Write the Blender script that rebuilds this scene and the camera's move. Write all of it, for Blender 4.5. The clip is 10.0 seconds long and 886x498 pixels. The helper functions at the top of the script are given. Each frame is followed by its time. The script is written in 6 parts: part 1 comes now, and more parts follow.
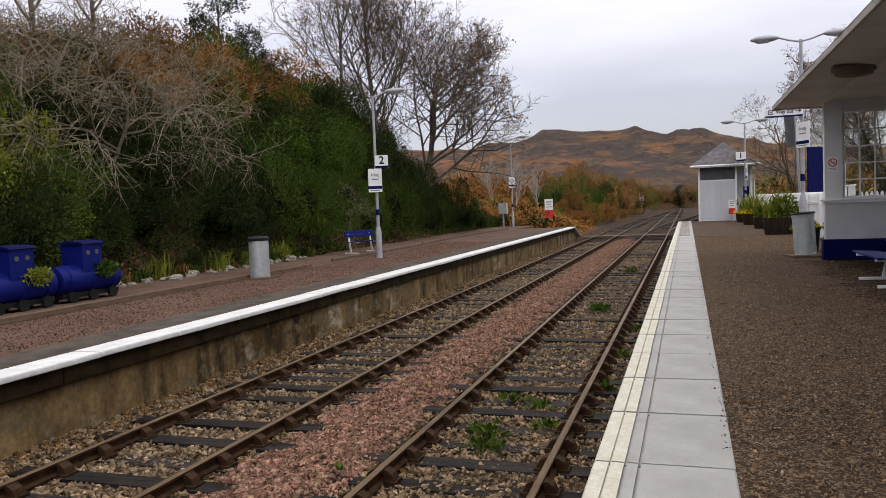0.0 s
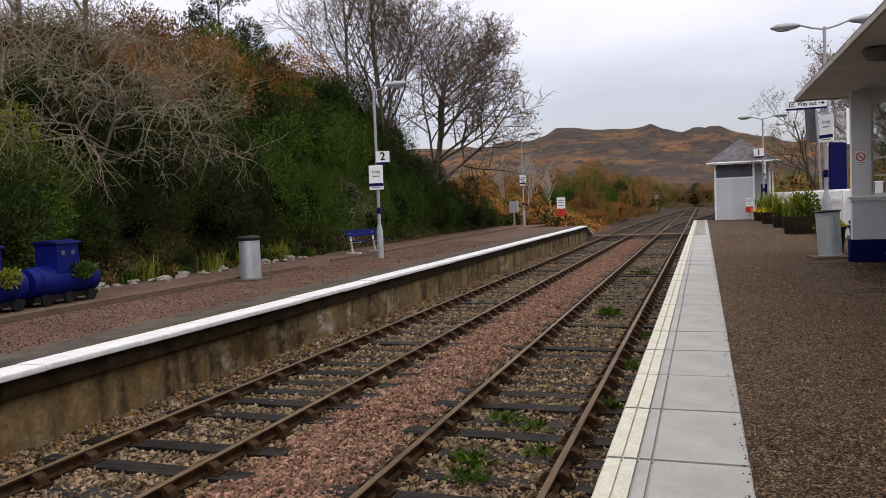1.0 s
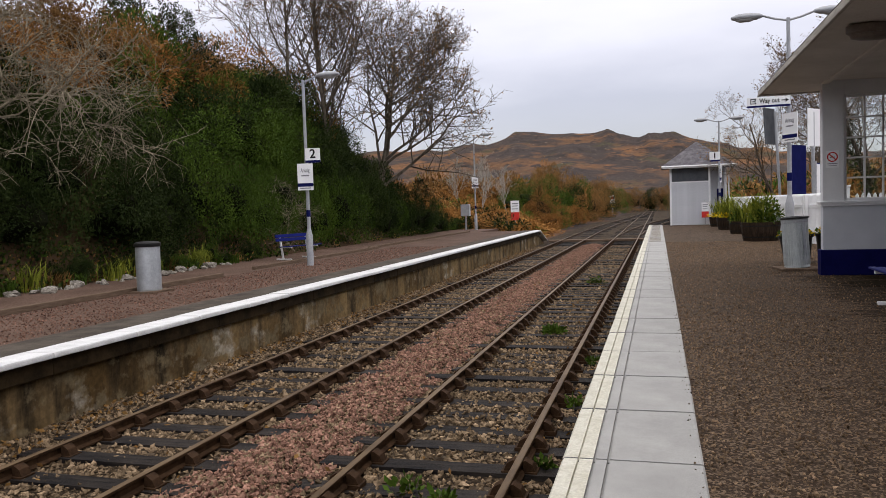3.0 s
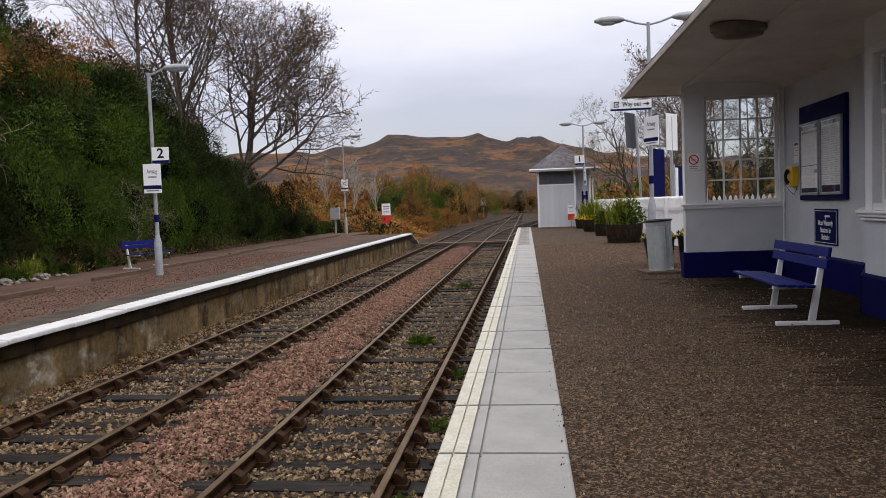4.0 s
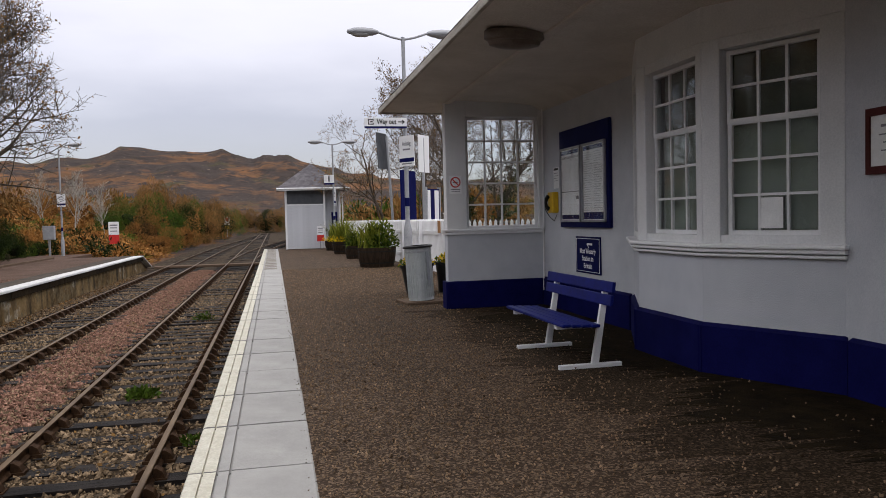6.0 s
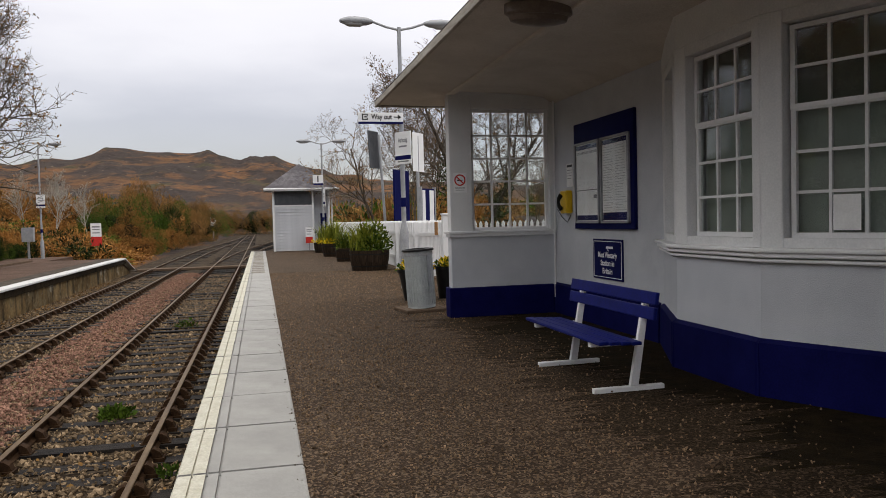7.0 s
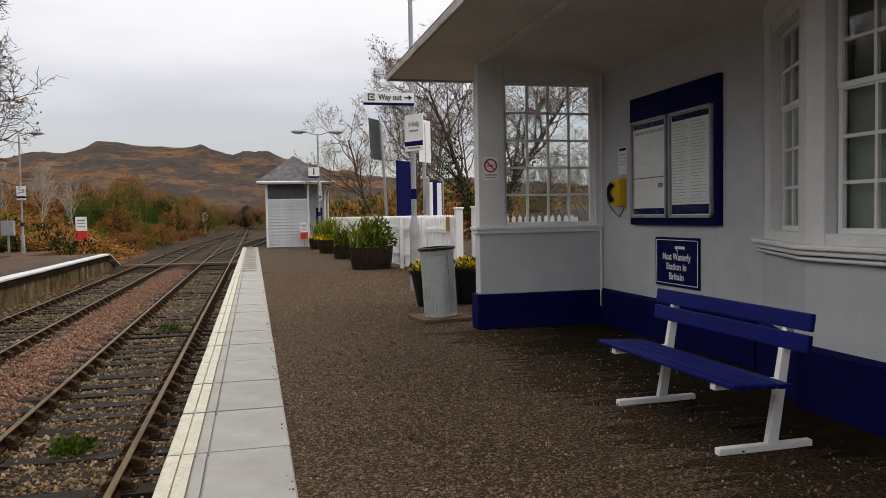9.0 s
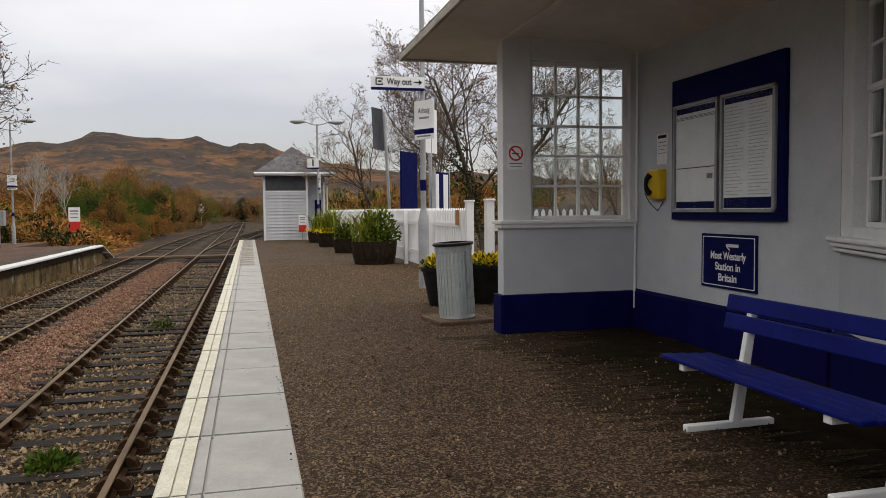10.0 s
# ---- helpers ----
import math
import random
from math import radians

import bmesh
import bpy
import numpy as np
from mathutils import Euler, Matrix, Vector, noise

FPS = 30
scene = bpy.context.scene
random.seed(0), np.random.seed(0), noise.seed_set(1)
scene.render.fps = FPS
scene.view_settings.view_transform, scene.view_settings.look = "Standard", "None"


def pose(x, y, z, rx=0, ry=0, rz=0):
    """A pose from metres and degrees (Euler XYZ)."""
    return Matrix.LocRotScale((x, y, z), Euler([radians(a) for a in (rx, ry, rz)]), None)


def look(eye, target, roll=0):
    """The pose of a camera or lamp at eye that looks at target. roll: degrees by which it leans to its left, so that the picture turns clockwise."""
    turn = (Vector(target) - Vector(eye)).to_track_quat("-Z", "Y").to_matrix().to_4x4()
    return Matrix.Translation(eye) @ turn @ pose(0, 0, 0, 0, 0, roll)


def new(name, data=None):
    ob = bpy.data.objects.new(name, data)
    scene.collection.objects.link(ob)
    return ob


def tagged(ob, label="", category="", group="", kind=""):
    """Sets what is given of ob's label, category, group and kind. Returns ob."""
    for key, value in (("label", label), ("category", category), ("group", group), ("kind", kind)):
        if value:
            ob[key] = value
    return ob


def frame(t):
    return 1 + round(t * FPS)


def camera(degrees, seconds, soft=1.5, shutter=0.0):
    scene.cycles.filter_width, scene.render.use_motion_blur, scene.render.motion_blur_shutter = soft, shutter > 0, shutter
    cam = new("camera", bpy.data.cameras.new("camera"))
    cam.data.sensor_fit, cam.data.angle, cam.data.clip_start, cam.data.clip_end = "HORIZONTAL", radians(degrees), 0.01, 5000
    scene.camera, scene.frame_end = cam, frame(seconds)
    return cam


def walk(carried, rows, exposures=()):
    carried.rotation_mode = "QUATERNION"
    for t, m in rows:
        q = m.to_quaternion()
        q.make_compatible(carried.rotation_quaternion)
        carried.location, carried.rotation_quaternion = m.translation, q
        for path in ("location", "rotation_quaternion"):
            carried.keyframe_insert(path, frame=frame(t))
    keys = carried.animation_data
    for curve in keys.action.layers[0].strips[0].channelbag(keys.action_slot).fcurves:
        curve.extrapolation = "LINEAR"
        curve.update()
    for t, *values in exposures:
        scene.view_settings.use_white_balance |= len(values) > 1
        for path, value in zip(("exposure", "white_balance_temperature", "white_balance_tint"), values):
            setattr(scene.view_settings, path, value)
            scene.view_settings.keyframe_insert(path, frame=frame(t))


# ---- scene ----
cam = camera(60.6, 10.0, soft=0.65)
PATH = [
    (0, (1.276, -3.053, 1.474), (0.661, -1.153, 1.364), -2.3),
    (0.5, (1.282, -2.541, 1.469), (0.629, -0.654, 1.357), -2.3),
    (1, (1.288, -1.969, 1.442), (0.637, -0.081, 1.33), -2.3),
    (1.5, (1.274, -1.375, 1.426), (0.631, 0.515, 1.312), -2.4),
    (2, (1.265, -0.809, 1.428), (0.636, 1.085, 1.31), -2.4),
    (3.3, (1.288, 0.431, 1.423), (0.808, 2.37, 1.318), -1.9),
    (3.5, (1.29, 0.611, 1.428), (0.873, 2.564, 1.321), -2.0),
    (4, (1.301, 1.109, 1.438), (1.078, 3.093, 1.325), -2.1),
    (4.5, (1.305, 1.50, 1.453), (1.288, 3.497, 1.344), -1.8),
    (5, (1.326, 1.886, 1.463), (1.503, 3.876, 1.362), -1.5),
    (5.5, (1.322, 2.344, 1.488), (1.659, 4.313, 1.399), -1.4),
    (6, (1.301, 2.765, 1.51), (1.735, 4.716, 1.428), -1.4),
    (7.5, (1.284, 4.342, 1.504), (1.752, 6.285, 1.425), -1.4),
    (8, (1.291, 4.834, 1.489), (1.762, 6.776, 1.409), -1.3),
    (8.5, (1.31, 5.276, 1.471), (1.786, 7.217, 1.388), -1.1),
    (9, (1.307, 5.717, 1.467), (1.79, 7.655, 1.379), -1.0),
    (9.5, (1.278, 6.176, 1.458), (1.768, 8.112, 1.363), -0.8),
    (10, (1.255, 6.637, 1.45), (1.748, 8.573, 1.346), -0.5),
]
walk(cam, [(t, look(eye, target, roll)) for t, eye, target, roll in PATH], [(0, 0.08, 6800, 13), (3.5, 0.07, 6700, 13), (4.5, 0.0, 6650, 13), (6, 0.0, 6700, 13), (7.5, 0.0, 7150, 9), (10, 0.0, 7200, 9)])

# ---- world and light ----
world = bpy.data.worlds.new("overcast_sky")
scene.world = world
world.use_nodes = True
wn, wl = world.node_tree.nodes, world.node_tree.links
wn.clear()
w_out, w_bg = wn.new("ShaderNodeOutputWorld"), wn.new("ShaderNodeBackground")
w_sky = wn.new("ShaderNodeTexSky")
w_sky.sky_type, w_sky.sun_disc = "NISHITA", False
w_sky.sun_elevation, w_sky.sun_rotation = radians(62), radians(130)
w_co, w_sep, w_ramp = wn.new("ShaderNodeTexCoord"), wn.new("ShaderNodeSeparateXYZ"), wn.new("ShaderNodeValToRGB")
w_map, w_noise, w_add = wn.new("ShaderNodeMapping"), wn.new("ShaderNodeTexNoise"), wn.new("ShaderNodeMath")
w_map.inputs["Scale"].default_value = (1.0, 1.0, 3.2)
w_noise.inputs["Scale"].default_value, w_noise.inputs["Detail"].default_value = 2.2, 5.0
w_add.operation = "MULTIPLY_ADD"
w_add.inputs[1].default_value = 0.22
e = w_ramp.color_ramp.elements
e[0].position, e[0].color = 0.10, (0.36, 0.355, 0.40, 1)
e[1].position, e[1].color = 0.95, (1.95, 1.95, 1.95, 1)
m = w_ramp.color_ramp.elements.new(0.24)
m.color = (0.52, 0.505, 0.585, 1)
m = w_ramp.color_ramp.elements.new(0.36)
m.color = (0.98, 0.96, 1.03, 1)
m = w_ramp.color_ramp.elements.new(0.5)
m.color = (1.25, 1.24, 1.26, 1)
w_mix = wn.new("ShaderNodeMixRGB")
w_mix.inputs[0].default_value = 0.06
wl.new(w_co.outputs["Generated"], w_map.inputs[0])
wl.new(w_map.outputs[0], w_noise.inputs["Vector"])
wl.new(w_co.outputs["Generated"], w_sep.inputs[0])
wl.new(w_noise.outputs["Fac"], w_add.inputs[0])
wl.new(w_sep.outputs["Z"], w_add.inputs[2])
wl.new(w_add.outputs[0], w_ramp.inputs[0])
wl.new(w_ramp.outputs[0], w_mix.inputs[1])
wl.new(w_sky.outputs[0], w_mix.inputs[2])
wl.new(w_mix.outputs[0], w_bg.inputs[0])
w_bg.inputs[1].default_value = 0.85
wl.new(w_bg.outputs[0], w_out.inputs[0])

sun_data = bpy.data.lights.new("sun", "SUN")
sun_data.energy, sun_data.angle, sun_data.color = 0.5, radians(30), (1.0, 0.97, 0.92)
sun = new("sun", sun_data)
sun.matrix_world = look((16, -13, 40), (0, 0, 0))


# ---- materials ----
def material(name, c1, c2, scale=6.0, rough=0.7, metal=0.0, bump=0.15, fine=60.0, c3=None, stretch=(1, 1, 1), island=0.0, coat=0.0, thin=0.0, soft=0.16):
    """A surface with two scales of colour change, fine relief and, where asked, a change from piece to piece."""
    mt = bpy.data.materials.new(name)
    mt.use_nodes = True
    n, l = mt.node_tree.nodes, mt.node_tree.links
    b = n["Principled BSDF"]
    co, mp = n.new("ShaderNodeTexCoord"), n.new("ShaderNodeMapping")
    mp.inputs["Scale"].default_value = stretch
    l.new(co.outputs["Object"], mp.inputs[0])
    n1, n2 = n.new("ShaderNodeTexNoise"), n.new("ShaderNodeTexNoise")
    n1.inputs["Scale"].default_value, n1.inputs["Detail"].default_value, n1.inputs["Roughness"].default_value = scale, 6, 0.65
    n2.inputs["Scale"].default_value, n2.inputs["Detail"].default_value = fine, 4
    l.new(mp.outputs[0], n1.inputs["Vector"])
    l.new(mp.outputs[0], n2.inputs["Vector"])
    r = n.new("ShaderNodeValToRGB")
    r.color_ramp.elements[0].position, r.color_ramp.elements[0].color = 0.5 - soft, (*c1, 1)
    r.color_ramp.elements[1].position, r.color_ramp.elements[1].color = 0.5 + soft, (*c2, 1)
    if c3:
        k = r.color_ramp.elements.new(0.64 + soft)
        k.color = (*c3, 1)
    l.new(n1.outputs["Fac"], r.inputs[0])
    mul = n.new("ShaderNodeMixRGB")
    mul.blend_type = "OVERLAY"
    mul.inputs[0].default_value = 0.35
    l.new(r.outputs[0], mul.inputs[1])
    l.new(n2.outputs["Fac"], mul.inputs[2])
    last = mul.outputs[0]
    if island:
        g, hs, ma = n.new("ShaderNodeNewGeometry"), n.new("ShaderNodeHueSaturation"), n.new("ShaderNodeMath")
        oi, ad = n.new("ShaderNodeObjectInfo"), n.new("ShaderNodeMath")
        ad.operation = "ADD"
        l.new(g.outputs["Random Per Island"], ad.inputs[0])
        l.new(oi.outputs["Random"], ad.inputs[1])
        ma.operation = "MULTIPLY_ADD"
        ma.inputs[1].default_value, ma.inputs[2].default_value = island, 1 - island
        l.new(ad.outputs[0], ma.inputs[0])
        l.new(ma.outputs[0], hs.inputs["Value"])
        l.new(last, hs.inputs["Color"])
        last = hs.outputs[0]
    l.new(last, b.inputs["Base Color"])
    b.inputs["Roughness"].default_value, b.inputs["Metallic"].default_value = rough, metal
    b.inputs["Coat Weight"].default_value = coat
    b.inputs["Specular IOR Level"].default_value = 0.4 if rough < 0.36 else 0.12 if rough < 0.56 else 0.05
    if bump:
        bp, ad2 = n.new("ShaderNodeBump"), n.new("ShaderNodeMath")
        ad2.operation = "MULTIPLY_ADD"
        ad2.inputs[1].default_value = 0.6
        l.new(n2.outputs["Fac"], ad2.inputs[0])
        l.new(n1.outputs["Fac"], ad2.inputs[2])
        bp.inputs["Strength"].default_value, bp.inputs["Distance"].default_value = bump, 0.02
        l.new(ad2.outputs[0], bp.inputs["Height"])
        l.new(bp.outputs[0], b.inputs["Normal"])
    if thin:
        b.inputs["Transmission Weight"].default_value = 0.0
        b.inputs["Subsurface Weight"].default_value = thin
        b.inputs["Subsurface Radius"].default_value = (0.02, 0.03, 0.01)
    return mt


def pebbles(name, cols, scale, rough, bump, big_cols, big_scale=0.5, big_amount=0.45):
    """Loose stone: cells of different colours with dark gaps, over broad patches."""
    mt = bpy.data.materials.new(name)
    mt.use_nodes = True
    n, l = mt.node_tree.nodes, mt.node_tree.links
    b = n["Principled BSDF"]
    co = n.new("ShaderNodeTexCoord")
    v, vr, nb = n.new("ShaderNodeTexVoronoi"), n.new("ShaderNodeTexVoronoi"), n.new("ShaderNodeTexNoise")
    v.inputs["Scale"].default_value = scale
    vr.feature = "DISTANCE_TO_EDGE"
    vr.inputs["Scale"].default_value = scale
    nb.inputs["Scale"].default_value, nb.inputs["Detail"].default_value = big_scale, 7
    for q in (v, vr, nb):
        l.new(co.outputs["Object"], q.inputs["Vector"])
    sp = n.new("ShaderNodeSeparateColor")
    l.new(v.outputs["Color"], sp.inputs[0])
    r = n.new("ShaderNodeValToRGB")
    r.color_ramp.interpolation = "CONSTANT"
    for i, c in enumerate(cols):
        k = r.color_ramp.elements[0] if i == 0 else r.color_ramp.elements.new(i / len(cols))
        k.position, k.color = i / len(cols), (*c, 1)
    l.new(sp.outputs[0], r.inputs[0])
    rb = n.new("ShaderNodeValToRGB")
    rb.color_ramp.elements[0].position, rb.color_ramp.elements[0].color = 0.35, (*big_cols[0], 1)
    rb.color_ramp.elements[1].position, rb.color_ramp.elements[1].color = 0.65, (*big_cols[1], 1)
    l.new(nb.outputs["Fac"], rb.inputs[0])
    mx = n.new("ShaderNodeMixRGB")
    mx.inputs[0].default_value = big_amount
    l.new(r.outputs[0], mx.inputs[1])
    l.new(rb.outputs[0], mx.inputs[2])
    l.new(mx.outputs[0], b.inputs["Base Color"])
    b.inputs["Roughness"].default_value, b.inputs["Specular IOR Level"].default_value = rough, 0.05
    bp = n.new("ShaderNodeBump")
    bp.inputs["Strength"].default_value, bp.inputs["Distance"].default_value = bump, 0.4 / scale
    l.new(vr.outputs["Distance"], bp.inputs["Height"])
    l.new(bp.outputs[0], b.inputs["Normal"])
    return mt


def layered(name, c1, c2, scale, layers, rough, bump, fine):
    """A broad two-colour ground with patches on it; each layer: colour, scale, stretch, threshold, softness, offset."""
    mt = bpy.data.materials.new(name)
    mt.use_nodes = True
    n, l = mt.node_tree.nodes, mt.node_tree.links
    b, co = n["Principled BSDF"], n.new("ShaderNodeTexCoord")

    def field(sc, stretch=(1, 1, 1), shift=0.0, detail=8):
        mp, q = n.new("ShaderNodeMapping"), n.new("ShaderNodeTexNoise")
        mp.inputs["Scale"].default_value, mp.inputs["Location"].default_value = stretch, (shift, shift * 1.7, shift * 0.6)
        q.inputs["Scale"].default_value, q.inputs["Detail"].default_value, q.inputs["Roughness"].default_value = sc, detail, 0.62
        l.new(co.outputs["Object"], mp.inputs[0])
        l.new(mp.outputs[0], q.inputs["Vector"])
        return q.outputs["Fac"]

    def ramp(source, a, c, lo, hi):
        r = n.new("ShaderNodeValToRGB")
        r.color_ramp.elements[0].position, r.color_ramp.elements[0].color = lo, (*a, 1)
        r.color_ramp.elements[1].position, r.color_ramp.elements[1].color = hi, (*c, 1)
        l.new(source, r.inputs[0])
        return r.outputs[0]

    last = ramp(field(scale), c1, c2, 0.38, 0.62)
    for col, sc, stretch, edge, soft, shift in layers:
        mx = n.new("ShaderNodeMixRGB")
        l.new(ramp(field(sc, stretch, shift), (0, 0, 0), (1, 1, 1), edge - soft, edge + soft), mx.inputs[0])
        l.new(last, mx.inputs[1])
        mx.inputs[2].default_value = (*col, 1)
        last = mx.outputs[0]
    grain, mul, bp = field(fine, (1, 1, 1), 2.0, 6), n.new("ShaderNodeMixRGB"), n.new("ShaderNodeBump")
    mul.blend_type, mul.inputs[0].default_value = "OVERLAY", 0.7
    l.new(last, mul.inputs[1])
    l.new(grain, mul.inputs[2])
    l.new(mul.outputs[0], b.inputs["Base Color"])
    b.inputs["Roughness"].default_value, b.inputs["Specular IOR Level"].default_value = rough, 0.08
    bp.inputs["Strength"].default_value, bp.inputs["Distance"].default_value = bump, 0.25 / fine
    l.new(grain, bp.inputs["Height"])
    l.new(bp.outputs[0], b.inputs["Normal"])
    return mt


def glass(name, tint=(0.9, 0.95, 0.95), ior=1.45):
    mt = bpy.data.materials.new(name)
    mt.use_nodes = True
    b = mt.node_tree.nodes["Principled BSDF"]
    b.inputs["Base Color"].default_value = (*tint, 1)
    b.inputs["Transmission Weight"].default_value, b.inputs["Roughness"].default_value, b.inputs["IOR"].default_value = 1.0, 0.02, ior
    return mt


M = {}
M["ballast"] = pebbles("ballast", [(0.018, 0.012, 0.008), (0.04, 0.028, 0.018), (0.08, 0.058, 0.04), (0.025, 0.017, 0.011), (0.12, 0.093, 0.066)], 17, 0.85, 1.0, [(0.014, 0.009, 0.005), (0.05, 0.034, 0.02)], 0.7, 0.5)
M["stone_grey"] = material("ballast_stone", (0.026, 0.017, 0.009), (0.31, 0.222, 0.140), 9, 0.8, island=0.85, bump=0.1)
M["stone_pink"] = material("pink_stone", (0.075, 0.037, 0.026), (0.34, 0.192, 0.140), 9, 0.8, island=0.8, bump=0.1)
M["gravel"] = pebbles("platform_gravel", [(0.015, 0.009, 0.006), (0.042, 0.027, 0.017), (0.11, 0.074, 0.048), (0.030, 0.020, 0.013), (0.22, 0.158, 0.108)], 70, 0.75, 1.0, [(0.032, 0.021, 0.014), (0.075, 0.050, 0.034)], 0.6, 0.4)
M["gravel_red"] = pebbles("red_gravel", [(0.07, 0.044, 0.034), (0.12, 0.076, 0.058), (0.17, 0.115, 0.09), (0.09, 0.056, 0.042)], 45, 0.85, 0.7, [(0.07, 0.045, 0.034), (0.135, 0.088, 0.067)], 0.8, 0.55)
M["chip"] = material("gravel_chip", (0.030, 0.019, 0.011), (0.245, 0.168, 0.107), 9, 0.8, island=0.85, bump=0.0)
# Both earth colours are lowered to hold canopy shade besides the damp.
M["earth"] = material("shaded_damp_earth", (0.007, 0.0048, 0.0025), (0.022, 0.015, 0.007), 5, 0.85, bump=0.8, fine=70, c3=(0.028, 0.026, 0.009))
M["earth_thin"] = pebbles("shaded_gravelly_earth", [(0.012, 0.007, 0.004), (0.031, 0.020, 0.012), (0.065, 0.044, 0.027), (0.020, 0.013, 0.008), (0.13, 0.09, 0.06)], 70, 0.8, 1.0, [(0.014, 0.009, 0.005), (0.030, 0.020, 0.011)], 0.9, 0.5)
M["slab"] = material("concrete_slab", (0.29, 0.285, 0.275), (0.37, 0.365, 0.35), 2.2, 0.6, bump=0.12, fine=140, island=0.06)
M["cream"] = material("cream_edge_paint", (0.46, 0.435, 0.35), (0.60, 0.585, 0.51), 5, 0.6, bump=0.15, c3=(0.40, 0.36, 0.24))
M["white"] = material("white_gloss_paint", (0.74, 0.75, 0.76), (0.80, 0.80, 0.81), 3, 0.35, bump=0.04)
M["coping"] = material("white_coping_paint", (0.55, 0.55, 0.55), (0.70, 0.70, 0.70), 4, 0.55, bump=0.15, c3=(0.5, 0.48, 0.44))
M["wall"] = material("white_roughcast", (0.48, 0.50, 0.54), (0.56, 0.575, 0.61), 2.0, 0.75, bump=0.25, fine=120)
M["blue"] = material("navy_paint", (0.003, 0.004, 0.050), (0.006, 0.007, 0.072), 3, 0.6, bump=0.06)
M["bench_blue"] = material("blue_bench_paint", (0.002, 0.006, 0.095), (0.004, 0.010, 0.138), 5, 0.5, bump=0.05)
M["sign_blue"] = material("blue_sign_enamel", (0.004, 0.006, 0.06), (0.007, 0.010, 0.08), 3, 0.6, bump=0.0)
M["sign_white"] = material("white_sign_enamel", (0.78, 0.79, 0.80), (0.84, 0.84, 0.85), 3, 0.35, bump=0.0)
M["paper"] = material("printed_paper", (0.74, 0.75, 0.75), (0.82, 0.83, 0.83), 8, 0.6, bump=0.0)
M["ink"] = material("grey_print", (0.20, 0.20, 0.22), (0.28, 0.28, 0.30), 30, 0.7, bump=0.0)
M["black"] = material("black_plastic", (0.008, 0.008, 0.008), (0.018, 0.018, 0.018), 6, 0.45, bump=0.05)
M["red"] = material("red_sign_paint", (0.50, 0.03, 0.03), (0.60, 0.05, 0.04), 5, 0.4, bump=0.0)
M["yellow"] = material("yellow_plastic", (0.65, 0.40, 0.01), (0.75, 0.48, 0.02), 5, 0.35, bump=0.03)
M["brown"] = material("brown_frame", (0.06, 0.012, 0.012), (0.09, 0.02, 0.018), 5, 0.4, bump=0.03)
M["steel"] = material("galvanised_steel", (0.34, 0.36, 0.38), (0.46, 0.48, 0.50), 7, 0.45, 0.6, bump=0.05)
M["grey_paint"] = material("grey_pole_paint", (0.30, 0.31, 0.33), (0.40, 0.41, 0.43), 4, 0.5, 0.2, bump=0.05)
M["rust"] = material("rusty_rail", (0.022, 0.012, 0.007), (0.062, 0.034, 0.018), 9, 0.75, 0.2, bump=0.25, fine=90)
M["railhead"] = material("worn_rail_head", (0.075, 0.044, 0.022), (0.17, 0.115, 0.065), 6, 0.5, 0.4, bump=0.1, stretch=(1, 0.15, 1))
M["sleeper"] = material("tarred_sleeper", (0.006, 0.006, 0.007), (0.034, 0.028, 0.024), 7, 0.6, bump=0.5, stretch=(0.35, 3, 1), island=0.6)
M["timber"] = material("weathered_timber", (0.09, 0.06, 0.042), (0.17, 0.12, 0.085), 5, 0.8, bump=0.4, stretch=(4, 0.5, 4))
M["concrete"] = layered("stained_platform_wall", (0.085, 0.052, 0.020), (0.25, 0.170, 0.082), 0.9, [((0.44, 0.40, 0.33), 1.1, (1, 0.7, 1.0), 0.615, 0.05, 3.3), ((0.018, 0.014, 0.009), 1.1, (1, 1.6, 0.28), 0.56, 0.10, 11.4), ((0.15, 0.115, 0.066), 3.0, (1, 1, 1), 0.56, 0.05, 23)], 0.85, 0.6, 14)
M["dark_course"] = material("dark_brown_stone_course", (0.010, 0.007, 0.004), (0.045, 0.030, 0.015), 2.5, 0.7, bump=0.4, fine=30)
M["slate"] = material("grey_slate", (0.075, 0.07, 0.078), (0.15, 0.14, 0.15), 5, 0.6, bump=0.3, fine=40, island=0.35)
M["hut"] = material("white_clapboard", (0.50, 0.51, 0.54), (0.60, 0.61, 0.64), 2, 0.55, bump=0.08)
M["barrel"] = material("dark_oak_barrel", (0.016, 0.011, 0.008), (0.045, 0.030, 0.020), 5, 0.6, bump=0.4, stretch=(4, 4, 0.7))
M["soil"] = material("bank_soil", (0.025, 0.016, 0.009), (0.075, 0.046, 0.025), 1.2, 0.95, bump=0.9, fine=9)
M["moor"] = layered("moorland", (0.070, 0.041, 0.025), (0.175, 0.082, 0.035), 0.02, [((0.045, 0.034, 0.030), 0.017, (1, 0.5, 3.2), 0.475, 0.05, 5), ((0.054, 0.046, 0.024), 0.03, (1, 0.5, 2), 0.60, 0.05, 17), ((0.032, 0.025, 0.023), 0.085, (1, 0.35, 2.5), 0.565, 0.035, 31), ((0.22, 0.165, 0.125), 0.22, (1, 0.3, 3), 0.67, 0.02, 43)], 0.95, 0.8, 0.35)
M["bark"] = material("lichened_bark", (0.06, 0.048, 0.036), (0.16, 0.135, 0.105), 8, 0.9, bump=0.4, stretch=(1, 1, 0.4))
M["bark_dark"] = material("dark_bark", (0.055, 0.043, 0.034), (0.14, 0.115, 0.09), 8, 0.9, bump=0.4, stretch=(1, 1, 0.4))
